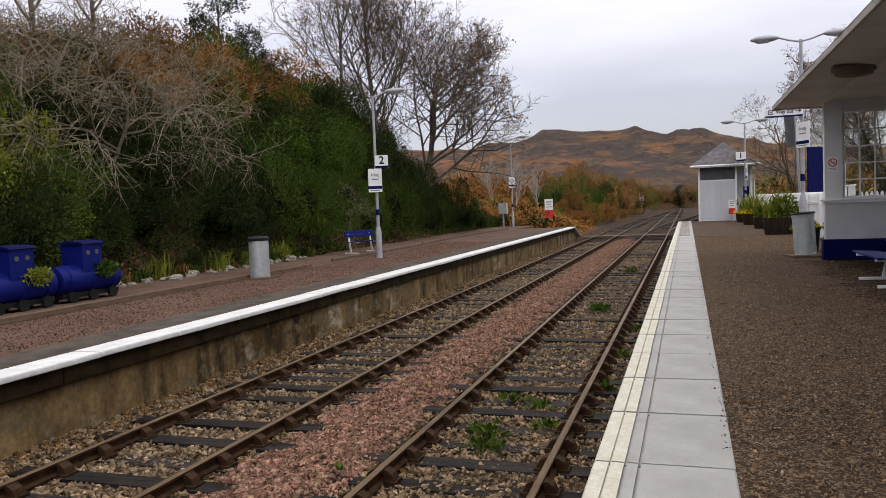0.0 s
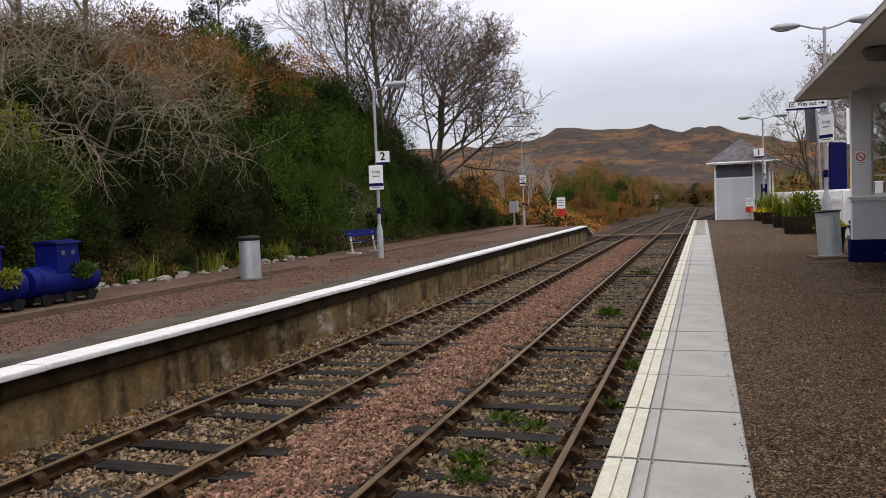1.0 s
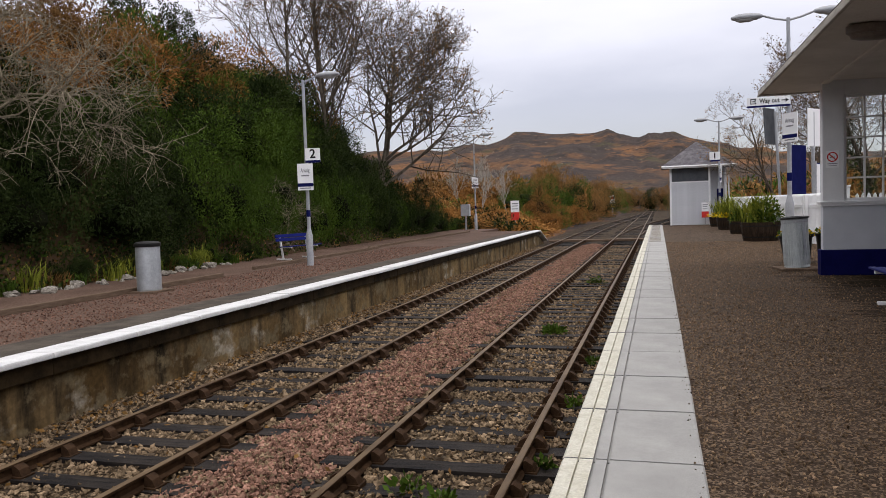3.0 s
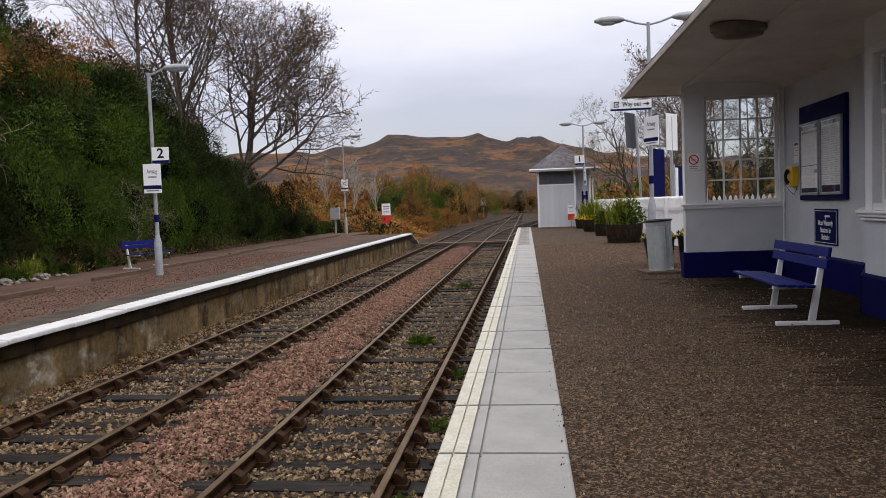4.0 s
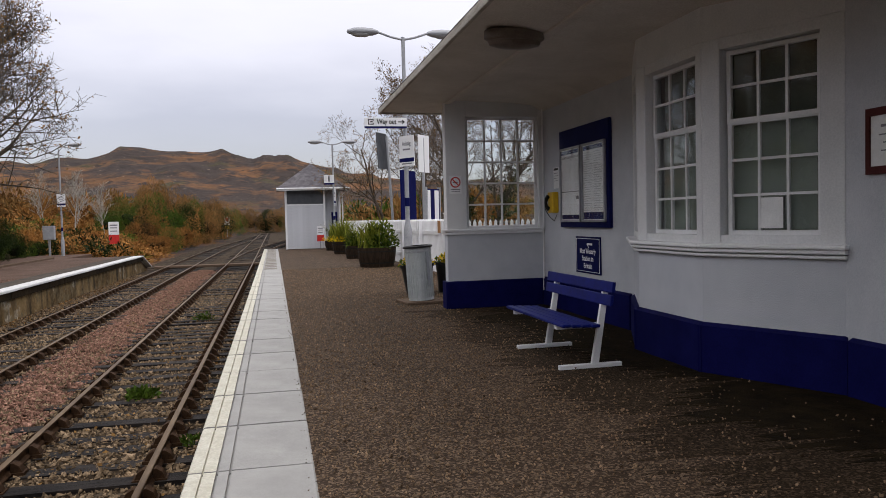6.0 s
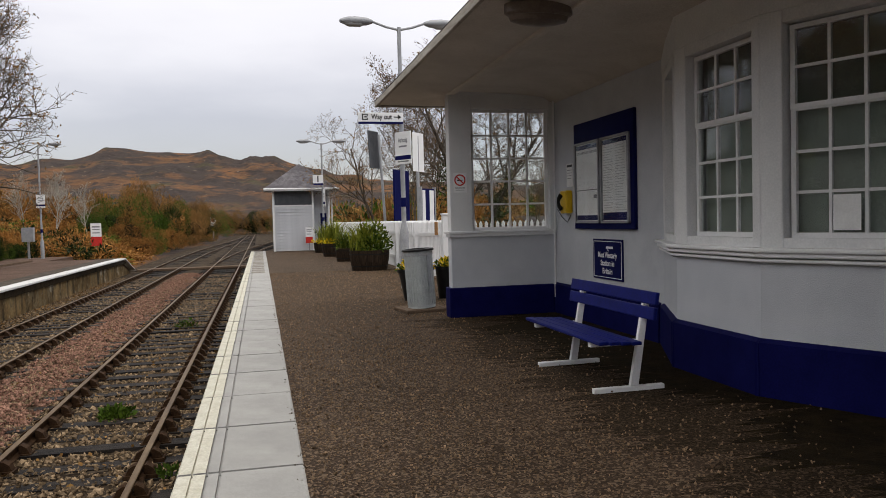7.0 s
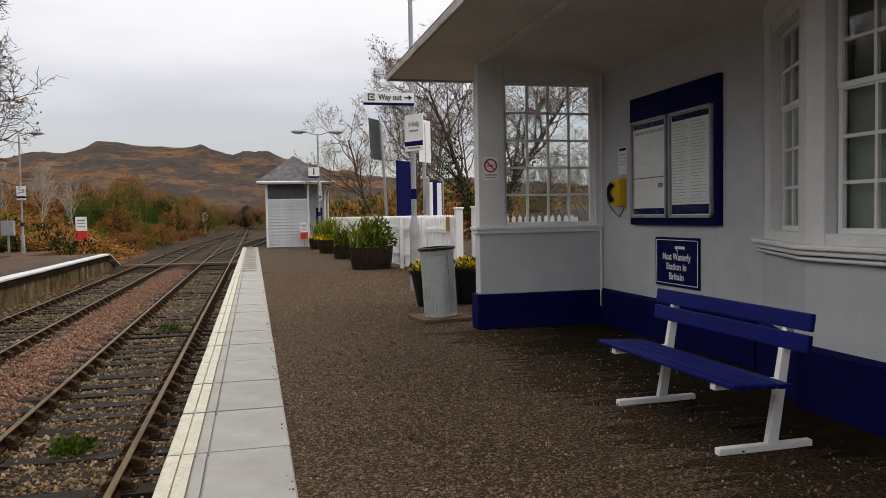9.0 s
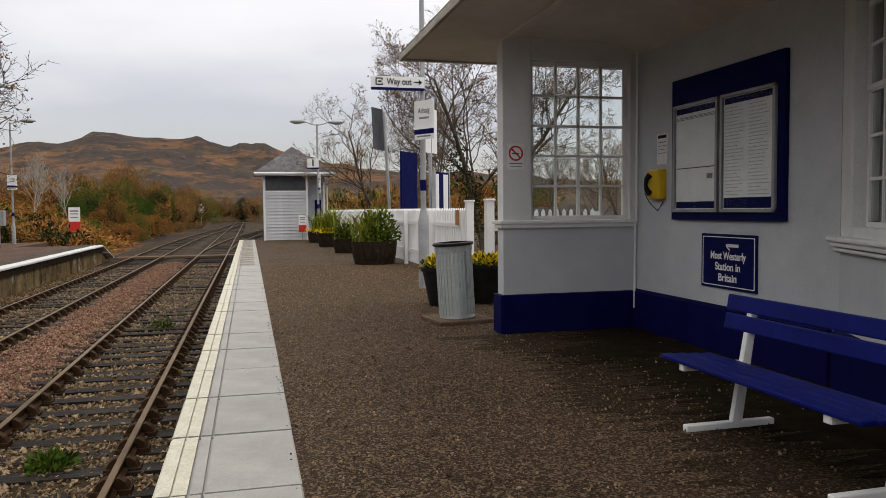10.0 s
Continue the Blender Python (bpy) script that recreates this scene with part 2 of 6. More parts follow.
M["leaf_dark"] = material("dark_evergreen_leaf", (0.008, 0.014, 0.004), (0.036, 0.052, 0.012), 0.8, 0.6, bump=0.0, island=0.5)
M["leaf_mid"] = material("green_leaf", (0.022, 0.046, 0.006), (0.080, 0.125, 0.016), 0.8, 0.6, bump=0.0, island=0.5)
M["leaf_light"] = material("yellow_green_leaf", (0.11, 0.14, 0.018), (0.24, 0.25, 0.034), 1.5, 0.6, bump=0.0, island=0.45)
M["leaf_brown"] = material("brown_autumn_leaf", (0.12, 0.062, 0.022), (0.26, 0.145, 0.048), 3, 0.7, bump=0.0, island=0.5)
M["bracken"] = material("rusty_bracken", (0.15, 0.068, 0.020), (0.34, 0.165, 0.048), 2, 0.8, bump=0.0, island=0.5)
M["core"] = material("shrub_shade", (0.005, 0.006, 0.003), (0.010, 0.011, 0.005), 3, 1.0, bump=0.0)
M["flower"] = material("yellow_flower", (0.70, 0.48, 0.01), (0.80, 0.60, 0.03), 4, 0.6, bump=0.0, island=0.3)
M["blind"] = material("pale_net_blind", (0.30, 0.32, 0.29), (0.38, 0.40, 0.36), 3, 0.9, bump=0.05)
M["room"] = material("dim_room_tone", (0.15, 0.155, 0.135), (0.20, 0.205, 0.18), 2, 0.9, bump=0.05)
M["tan"] = material("tan_board", (0.30, 0.15, 0.06), (0.36, 0.19, 0.08), 5, 0.6, bump=0.05)
M["lens"] = material("dusty_lamp_cover", (0.12, 0.09, 0.07), (0.19, 0.15, 0.12), 6, 0.35, bump=0.05)
M["lampglass"] = material("clear_lamp_bowl", (0.36, 0.37, 0.38), (0.46, 0.47, 0.48), 6, 0.15, bump=0.03)
M["lens_grey"] = material("grey_plastic_liner", (0.34, 0.36, 0.38), (0.48, 0.50, 0.52), 14, 0.4, bump=0.3)
M["mesh_bin"] = material("ribbed_galvanised_sheet", (0.42, 0.45, 0.46), (0.55, 0.58, 0.58), 5, 0.4, 0.35, bump=0.05)
M["rock"] = material("pale_rockery_stone", (0.06, 0.052, 0.040), (0.34, 0.31, 0.27), 5, 0.85, bump=0.5, island=0.35)
M["soffit"] = material("cream_soffit_paint", (0.52, 0.475, 0.42), (0.64, 0.59, 0.53), 1.2, 0.7, bump=0.1)
M["eaves"] = material("weathered_eaves_paint", (0.30, 0.27, 0.23), (0.52, 0.49, 0.44), 6, 0.7, bump=0.2, stretch=(1, 0.3, 2))
M["dark_panel"] = material("dark_grey_panel", (0.075, 0.08, 0.09), (0.105, 0.11, 0.12), 3, 0.6, bump=0.05)
M["pale_bark"] = material("pale_lichen_bark", (0.12, 0.10, 0.07), (0.30, 0.255, 0.185), 8, 0.9, bump=0.3)
M["birch_bark"] = material("silver_birch_bark", (0.22, 0.20, 0.17), (0.42, 0.39, 0.34), 8, 0.9, bump=0.2)
M["tarmac"] = material("worn_tarmac", (0.05, 0.042, 0.036), (0.10, 0.085, 0.07), 2.5, 0.85, bump=0.3, fine=90)
M["trim"] = material("grey_white_trim", (0.64, 0.65, 0.66), (0.72, 0.725, 0.73), 3, 0.6, bump=0.04)
M["stain"] = material("worn_inset", (0.17, 0.15, 0.125), (0.27, 0.25, 0.22), 6, 0.8, bump=0.2, island=0.25)
M["glass"] = glass("window_glass")
M["clear"] = glass("clear_acrylic", (0.97, 0.98, 0.98), 1.14)
M["faint"] = material("faint_print", (0.42, 0.43, 0.45), (0.50, 0.51, 0.53), 30, 0.7, bump=0.0)


# ---- mesh building ----
class Build:
    """Collects faces, with a slot number each, for one mesh."""

    def __init__(self):
        self.v, self.f, self.s = [], [], []

    def add(self, verts, faces, slot=0, m=None):
        k = len(self.v)
        self.v += [tuple(m @ Vector(p)) for p in verts] if m else [tuple(p) for p in verts]
        self.f += [tuple(k + i for i in f) for f in faces]
        self.s += [slot] * len(faces)
        return self

    def box(self, x0, x1, y0, y1, z0, z1, slot=0, m=None):
        v = [(x, y, z) for z in (z0, z1) for y in (y0, y1) for x in (x0, x1)]
        return self.add(v, [(0, 2, 3, 1), (4, 5, 7, 6), (0, 1, 5, 4), (2, 6, 7, 3), (0, 4, 6, 2), (1, 3, 7, 5)], slot, m)

    def lathe(self, prof, sides=20, slot=0, m=None, cap=True):
        v, f, n = [], [], len(prof)
        for i in range(sides):
            a = 2 * math.pi * i / sides
            v += [(r * math.cos(a), r * math.sin(a), z) for r, z in prof]
        for i in range(sides):
            j = (i + 1) % sides
            f += [(i * n + k, j * n + k, j * n + k + 1, i * n + k + 1) for k in range(n - 1)]
        if cap:
            f += [tuple(i * n for i in reversed(range(sides))), tuple(i * n + n - 1 for i in range(sides))]
        return self.add(v, f, slot, m)

    def tube(self, pts, rad, sides=8, slot=0, m=None):
        pts = [Vector(p) for p in pts]
        v, f = [], []
        for i, p in enumerate(pts):
            d = (pts[min(i + 1, len(pts) - 1)] - pts[max(i - 1, 0)]).normalized()
            a = d.orthogonal().normalized() if i == 0 else (a - d * a.dot(d)).normalized()
            b = d.cross(a)
            r = rad[i] if isinstance(rad, (list, tuple)) else rad
            v += [p + r * (math.cos(t) * a + math.sin(t) * b) for t in (2 * math.pi * k / sides for k in range(sides))]
        for i in range(len(pts) - 1):
            f += [(i * sides + k, i * sides + (k + 1) % sides, (i + 1) * sides + (k + 1) % sides, (i + 1) * sides + k) for k in range(sides)]
        f += [tuple(reversed(range(sides))), tuple((len(pts) - 1) * sides + k for k in range(sides))]
        return self.add(v, f, slot, m)

    def prism(self, poly, a, b, axis="y", slot=0, m=None):
        """poly: (u, w) round the outline. axis y: u is x, w is z; axis x: u is y, w is z; axis z: u is x, w is y."""
        place = {"y": lambda u, w, t: (u, t, w), "x": lambda u, w, t: (t, u, w), "z": lambda u, w, t: (u, w, t)}[axis]
        n = len(poly)
        v = [place(u, w, a) for u, w in poly] + [place(u, w, b) for u, w in poly]
        f = [(i, (i + 1) % n, n + (i + 1) % n, n + i) for i in range(n)] + [tuple(reversed(range(n))), tuple(range(n, 2 * n))]
        return self.add(v, f, slot, m)

    def mesh(self, name, mats, smooth=False, fix=True):
        me = bpy.data.meshes.new(name)
        me.from_pydata(self.v, [], self.f)
        for mt in mats if isinstance(mats, (list, tuple)) else [mats]:
            me.materials.append(mt)
        me.polygons.foreach_set("material_index", self.s)
        if fix:
            bm = bmesh.new()
            bm.from_mesh(me)
            bmesh.ops.recalc_face_normals(bm, faces=bm.faces)
            bm.to_mesh(me)
            bm.free()
        if smooth:
            me.polygons.foreach_set("use_smooth", [True] * len(me.polygons))
            me.set_sharp_from_angle(angle=radians(38))
        me.update()
        return me


def put(name, b, mats, m=None, parent=None, smooth=False, bevel=0.0, label=""):
    """Links what a Build holds (or a mesh) as one object, under parent if there is one."""
    ob = new(name, b.mesh(name, mats, smooth) if isinstance(b, Build) else b)
    if m:
        ob.matrix_basis = m
    if parent:
        ob.parent = parent
    if bevel:
        md = ob.modifiers.new("bevel", "BEVEL")
        md.width, md.segments, md.limit_method = bevel, 2, "ANGLE"
    if label:
        ob["label"] = label
    return ob


def thing(name, m, label, category, group="", kind=""):
    ob = new(name)
    ob.empty_display_size = 0.1
    ob.matrix_basis = m
    return tagged(ob, label, category, group, kind)


def writing(name, text, size, m, mat, parent, width=0.0, align="CENTER"):
    cu = bpy.data.curves.new(name, "FONT")
    cu.body, cu.size, cu.align_x, cu.align_y, cu.extrude = text, size, align, "CENTER", 0.0008
    cu.offset = size * 0.022
    tmp = bpy.data.objects.new(name, cu)
    scene.collection.objects.link(tmp)
    me = bpy.data.meshes.new_from_object(tmp.evaluated_get(bpy.context.evaluated_depsgraph_get()))
    bpy.data.objects.remove(tmp)
    me.materials.clear()
    me.materials.append(mat)
    ob = put(name, me, None, m, parent)
    if width and me.vertices:
        xs = [v.co.x for v in me.vertices]
        k = width / max(1e-6, max(xs) - min(xs))
        ob.matrix_basis = m @ Matrix.Diagonal((k, 1, 1, 1))
    return ob


rng = np.random.default_rng(7)


def smoothstep(a, b, t):
    t = min(1.0, max(0.0, (t - a) / (b - a)))
    return t * t * (3 - 2 * t)


# ---- ground, bank and hills ----
RIDGE = [(-900, 60.5), (-420, 66.5), (-271, 73.5), (-250, 69.5), (-225, 76.5), (-197, 74.5), (-180, 75.5), (-161, 83.5), (-146, 83.0), (-112, 80.5), (-71, 78.5), (-60, 78.5), (-54, 81.5), (-41, 77.5), (-18, 74.5), (-8, 78.0), (20, 77.5), (38, 70.5), (85, 58.5), (120, 53.5), (200, 46.5), (420, 38.5), (900, 34.5)]


def ridge(x):
    for (a, p), (b, q) in zip(RIDGE, RIDGE[1:]):
        if x <= b:
            return p + (q - p) * (x - a) / (b - a)
    return 36


def height(x, y):
    corridor = smoothstep(-8.8, -7.4, x) * (1 - smoothstep(2.4, 3.6, x))
    far = smoothstep(46, 56, y)
    corridor = max(corridor, far * smoothstep(-12, -8, x) * (1 - smoothstep(4.5, 9, x)))
    z = -0.22 + (-1.2 + 0.22) * corridor
    bank_end = 1 - smoothstep(34, 56, y)
    z += 6.4 * (1 - smoothstep(-18.2, -12.2, x)) * bank_end if x < -12.2 else 0
    z += 1.6 * (1 - smoothstep(-60, -19, x)) if x < -19 else 0
    z += 1.4 * (1 - smoothstep(-20, -9.5, x)) * smoothstep(50, 70, y) * (1 - smoothstep(150, 220, y)) if x < -9.5 else 0
    z += 1.8 * smoothstep(9, 22, x) * smoothstep(50, 80, y) if x > 9 else 0
    if y > 190:
        k = smoothstep(190, 900, y) if y < 900 else 1 - 0.25 * smoothstep(900, 1900, y)
        rough = noise.fractal(Vector((x / 90, y / 130, 0.3)), 1.0, 2.1, 6) * 9 + noise.fractal(Vector((x / 24, y / 120, 2.3)), 1.0, 2.0, 5) * 4.6
        z += (ridge(x * 900 / max(y, 400)) - 3.5) * k ** 1.15 + (rough - 2.0) * k ** 0.6 * (0.8 - 0.62 * smoothstep(760, 880, y))
    elif x < -13 or x > 9:
        z += 0.3 * noise.noise(Vector((x / 4, y / 4, 0)))
    return z


def axis(parts):
    out = []
    for a, b, step in parts:
        out += list(np.arange(a, b, step))
    return out + [parts[-1][1]]


gx = axis([(-1600, -400, 80), (-400, -60, 9), (-60, -24, 3), (-24, -5, 0.8), (-5, 3, 0.7), (3, 24, 1.5), (24, 60, 4), (60, 400, 9), (400, 1600, 80)])
gy = axis([(-300, -40, 40), (-40, -6, 4), (-6, 62, 1.6), (62, 200, 5), (200, 420, 10), (420, 960, 11), (960, 2200, 90)])
me = bpy.data.meshes.new("ground")
nx = len(gx)
me.from_pydata([(x, y, height(x, y)) for y in gy for x in gx], [], [(j * nx + i, j * nx + i + 1, (j + 1) * nx + i + 1, (j + 1) * nx + i) for j in range(len(gy) - 1) for i in range(nx - 1)])
me.polygons.foreach_set("use_smooth", [True] * len(me.polygons))
me.materials.append(M["soil"])
me.materials.append(M["moor"])
me.polygons.foreach_set("material_index", [1 if (gy[j] > 56 or gx[i] < -24 or gx[i] > 24) else 0 for j in range(len(gy) - 1) for i in range(nx - 1)])
tagged(new("ground", me), "brown autumn ground rising to rocky moorland hills", "ground", kind="structure")

# Ballast bed.
b = Build()
b.prism([(-6.15, -1.3), (-6.0, -1.08), (-5.3, -1.10), (-2.95, -1.10), (-2.62, -1.05), (-2.28, -1.05), (-1.95, -1.10), (-0.2, -1.10), (0.85, -1.13), (0.9, -1.3)], -12, 50.5, "y")
b.prism([(-7.2, -1.3), (-6.2, -1.06), (-0.2, -1.05), (2.0, -1.1), (3.2, -1.3)], 50.5, 100, "y")
b.prism([(-5.8, -1.3), (-4.6, -1.06), (-0.2, -1.05), (6.0, -1.1), (7.2, -1.3)], 100, 330, "y")
tagged(put("track_bed", b, M["ballast"]), "brown stone ballast bed under both tracks", "ballast", kind="structure")


def stones(name, n, where, size, mat, label):
    """Many loose stones in one mesh."""
    base = np.array([(1, 0, 0), (-1, 0, 0), (0, 1, 0), (0, -1, 0), (0, 0, 1), (0, 0, -1)], float)
    tri = np.array([(0, 2, 4), (2, 1, 4), (1, 3, 4), (3, 0, 4), (2, 0, 5), (1, 2, 5), (3, 1, 5), (0, 3, 5)])
    p = where(n)
    n = len(p)
    s = rng.uniform(*size, n)[:, None, None] * rng.uniform(0.6, 1.25, (n, 6, 1)) * rng.uniform(0.6, 1.15, (n, 1, 3))
    v = base[None] * s + rng.normal(0, 0.2, (n, 6, 3)) * s
    e1 = rng.normal(0, 1, (n, 3))
    e1 /= np.linalg.norm(e1, axis=1)[:, None]
    e2 = np.cross(e1, rng.normal(0, 1, (n, 3)))
    e2 /= np.linalg.norm(e2, axis=1)[:, None]
    turn = np.stack([e1, e2, np.cross(e1, e2)], 1)
    v = np.einsum("nij,njk->nik", v, turn) + p[:, None, :]
    f = (tri[None] + 6 * np.arange(n)[:, None, None]).reshape(-1, 3)
    me = bpy.data.meshes.new(name)
    me.from_pydata(v.reshape(-1, 3).tolist(), [], f.tolist())
    me.materials.append(mat)
    return tagged(new(name, me), label, "stones", kind="stuff")


def spread(x0, x1, y0, y1, z, power=1.8):
    def where(n):
        y = y0 + (y1 - y0) * rng.random(n) ** power
        x = rng.uniform(x0, x1, n)
        return np.stack([x, y, z(x) + rng.uniform(-0.012, 0.022, n)], 1)
    return where


def bed(x):
    return np.interp(x, [-6.15, -6.0, -5.3, -2.95, -2.62, -2.28, -1.95, -0.2, 0.85], [-1.2, -1.08, -1.10, -1.10, -1.05, -1.05, -1.10, -1.10, -1.13])


# Where the sleepers lie: middle of the track, (y, sideways shift, height, share that shows).
SPACING = 0.62
srng = np.random.default_rng(19)
SLEEPERS = {}
for middle, first in ((-0.7525, 0.35), (-4.0875, 0.5)):
    SLEEPERS[middle] = [(first - 10 + SPACING * k + srng.uniform(-0.05, 0.05), srng.uniform(-0.07, 0.07), srng.uniform(-0.022, 0.022), srng.choice((1.0, 0.98, 0.8, 0.4, 0.1))) for k in range(98)]


def off_sleepers(where):
    """Keeps stones off the bare parts of the sleepers."""
    def kept(n):
        p = where(n)
        keep = np.ones(len(p), bool)
        for middle, lot in SLEEPERS.items():
            ys = np.array([q[0] for q in lot])
            k = np.abs(p[:, 1][:, None] - ys[None]).argmin(1)
            over = (np.abs(p[:, 1] - ys[k]) < 0.135) & (np.abs(p[:, 0] - middle - np.array([q[1] for q in lot])[k]) < 1.30)
            keep &= ~(over & (rng.random(len(p)) < np.array([q[3] for q in lot])[k]))
        return p[keep]
    return kept


stones("ballast_stones", 100000, off_sleepers(spread(-5.95, 0.72, 1.0, 45, bed, 1.7)), (0.016, 0.046), M["stone_grey"], "loose grey-brown ballast stones between the rails")
stones("pink_ballast", 38000, off_sleepers(spread(-3.10, -1.80, 1.0, 46, lambda x: bed(x) + 0.014, 1.7)), (0.016, 0.038), M["stone_pink"], "fresh pink granite ballast between the two tracks")
stones("far_gravel_chips", 30000, spread(-9.35, -6.9, 1.5, 30, lambda x: 0 * x - 0.165, 1.4), (0.008, 0.019), M["stone_pink"], "loose reddish gravel chips on the far platform")


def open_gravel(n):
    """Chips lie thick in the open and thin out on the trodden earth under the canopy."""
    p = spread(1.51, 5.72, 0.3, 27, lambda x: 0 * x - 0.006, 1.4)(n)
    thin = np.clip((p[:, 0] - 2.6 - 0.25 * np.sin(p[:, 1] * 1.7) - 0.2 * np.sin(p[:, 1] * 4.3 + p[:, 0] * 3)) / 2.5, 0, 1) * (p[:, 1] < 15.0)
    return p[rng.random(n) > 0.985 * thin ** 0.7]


stones("gravel_chips", 105000, open_gravel, (0.006, 0.0135), M["chip"], "loose brown gravel chips on the platform")

stones("spilled_chips", 420, spread(1.44, 1.53, 1.5, 22, lambda x: 0 * x + 0.001, 1.4), (0.004, 0.009), M["chip"], "gravel chips spilled on the slab edge")

# ---- tracks ----
RAIL = [(-0.055, -0.135), (0.055, -0.135), (0.055, -0.12), (0.012, -0.10), (0.010, -0.045), (0.034, -0.030), (0.034, -0.006), (0.026, 0.0), (-0.026, 0.0), (-0.034, -0.006), (-0.034, -0.030), (-0.010, -0.045), (-0.012, -0.10), (-0.055, -0.12)]
chair = Build()
chair.box(-0.17, 0.17, -0.085, 0.085, -0.165, -0.115)
chair.prism([(0.036, -0.115), (0.15, -0.115), (0.12, -0.05), (0.06, -0.012), (0.036, -0.02)], -0.06, 0.06)
chair.prism([(-0.15, -0.115), (-0.036, -0.115), (-0.036, -0.02), (-0.06, -0.012), (-0.12, -0.05)], -0.06, 0.06)
chair_mesh = chair.mesh("rail_chair", M["rust"])
sleeper_mesh = Build().box(-1.28, 1.28, -0.125, 0.125, -0.06, 0.06).mesh("sleeper", M["sleeper"])


def curved_rail(path, parent):
    """One rail through (x, y) places, with its head worn brighter than its web."""
    b = Build()
    n = len(RAIL)
    v, f, s = [], [], []
    for x, y in path:
        v += [(x + u, y, -0.93 + w) for u, w in RAIL]
    for i in range(len(path) - 1):
        for k in range(n):
            f.append((i * n + k, i * n + (k + 1) % n, (i + 1) * n + (k + 1) % n, (i + 1) * n + k))
            s.append(1 if 6 <= k <= 8 else 0)
    b.v, b.f, b.s = v, f, s
    put("rail", b, [M["rust"], M["railhead"]], parent=parent)


def track(centre, y0, y1, label, first):
    """A track whose middle follows centre(y)."""
    t = thing("railway_track", pose(centre(0), 0, -1.1), label, "railway track", "railway tracks")
    t.matrix_basis = Matrix.Identity(4)
    ys = list(np.arange(y0, 60, 6.0)) + list(np.arange(60, y1, 6.0)) + [y1]
    for side in (-0.7525, 0.7525):
        curved_rail([(centre(y) + side, y) for y in ys], t)
    rest = Build()
    for y, jx, jz, shown in SLEEPERS.get(round(centre(0), 4), []) if y0 < 0 else []:
        put("sleeper", sleeper_mesh, None, pose(centre(y) + jx, y, -1.135 + jz, 0, 0, rng.uniform(-1.5, 1.5)), t)
        for side in (-0.7525, 0.7525):
            put("rail_chair", chair_mesh, None, pose(centre(y) + side, y, -0.93), t)
    y = 51.0 if y0 < 0 else y0 + first
    while y < min(y1, 170):
        rest.box(centre(y) - 1.28, centre(y) + 1.28, y - 0.12, y + 0.12, -1.12, -1.045 + rng.uniform(-0.042, 0.024))
        y += 0.7
    tagged(put("far_sleeper_run", rest, M["sleeper"], parent=t), kind="stuff")
    return t


track(lambda y: -0.7525 - 0.0 * y, -10, 260, "rusty bullhead rails on dark tarred timber sleepers", 0.3)
track(lambda y: -4.0875 + 2.6 * smoothstep(62, 150, y) * 1.0, -10, 150, "rusty weed-edged rails on timber sleepers beside the far platform", 0.55)

track(lambda y: -0.7525 + 7.0 * smoothstep(50, 150, y), 56, 120, "rusty siding curving away beside the hut", 0.3)
b = Build()
for k in range(3):
    b.box(-5.6, 0.7, 49.6 + 0.3 * k, 49.87 + 0.3 * k, -1.06, -0.935)
tagged(put("board_crossing", b, M["timber"], bevel=0.01), "dark timber boards of a crossing between the rails", "crossing", kind="structure")

# ---- near platform ----
b = Build()
b.box(1.4955, 24, -14, 46.4, -1.3, 0.0, 0)
b.box(0.80, 1.4955, -14, 46.4, -1.3, -0.085, 1)
platform = tagged(put("platform", b, [M["gravel"], M["concrete"]]), "brown gravel platform with a pale slab edge", "platform", kind="structure")
SLAB = [(0, -0.08), (0.755, -0.08), (0.755, 0.0), (0.745, 0.005), (0.262, 0.005), (0.261, -0.014), (0.247, -0.014), (0.246, 0.005), (0.186, 0.005), (0.185, -0.014), (0.171, -0.014), (0.170, 0.005), (0.098, 0.005), (0.097, -0.012), (0.087, -0.012), (0.086, 0.005), (0.012, 0.005), (0.0, -0.007)]
slabs = []
for var in range(3):
    b = Build()
    n = len(SLAB)
    v = [(u, y, w + (0.0015 * var if w > 0 else 0)) for y in (0.012, 1.031) for u, w in SLAB]
    b.v = v
    for i in range(n):
        b.f.append((i, (i + 1) % n, n + (i + 1) % n, n + i))
        u = min(SLAB[i][0], SLAB[(i + 1) % n][0])
        b.s.append(1 if (u < 0.16 and i > 3) or i == n - 1 else 0)
    b.f += [tuple(range(n)), tuple(range(n, 2 * n))]
    b.s += [0, 0]
    slabs.append(b.mesh("edge_slab", [M["slab"], M["cream"]]))

# Damp trodden earth along the building, thinning out towards the open gravel. Its dark colour also carries the canopy's
# shade.
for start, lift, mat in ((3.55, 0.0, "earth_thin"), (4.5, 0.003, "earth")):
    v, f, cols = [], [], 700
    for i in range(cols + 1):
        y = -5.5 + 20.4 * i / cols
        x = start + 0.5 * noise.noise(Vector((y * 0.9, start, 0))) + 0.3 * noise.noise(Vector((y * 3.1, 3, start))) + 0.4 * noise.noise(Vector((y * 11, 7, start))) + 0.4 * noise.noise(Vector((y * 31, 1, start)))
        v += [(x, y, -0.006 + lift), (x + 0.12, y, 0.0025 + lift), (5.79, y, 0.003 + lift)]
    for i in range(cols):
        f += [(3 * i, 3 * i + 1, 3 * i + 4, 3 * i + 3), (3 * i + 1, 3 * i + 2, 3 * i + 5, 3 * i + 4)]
    put("earth_patch", Build().add(v, f), M[mat], parent=platform, label="damp trodden earth, tinted darker for the canopy's shade")

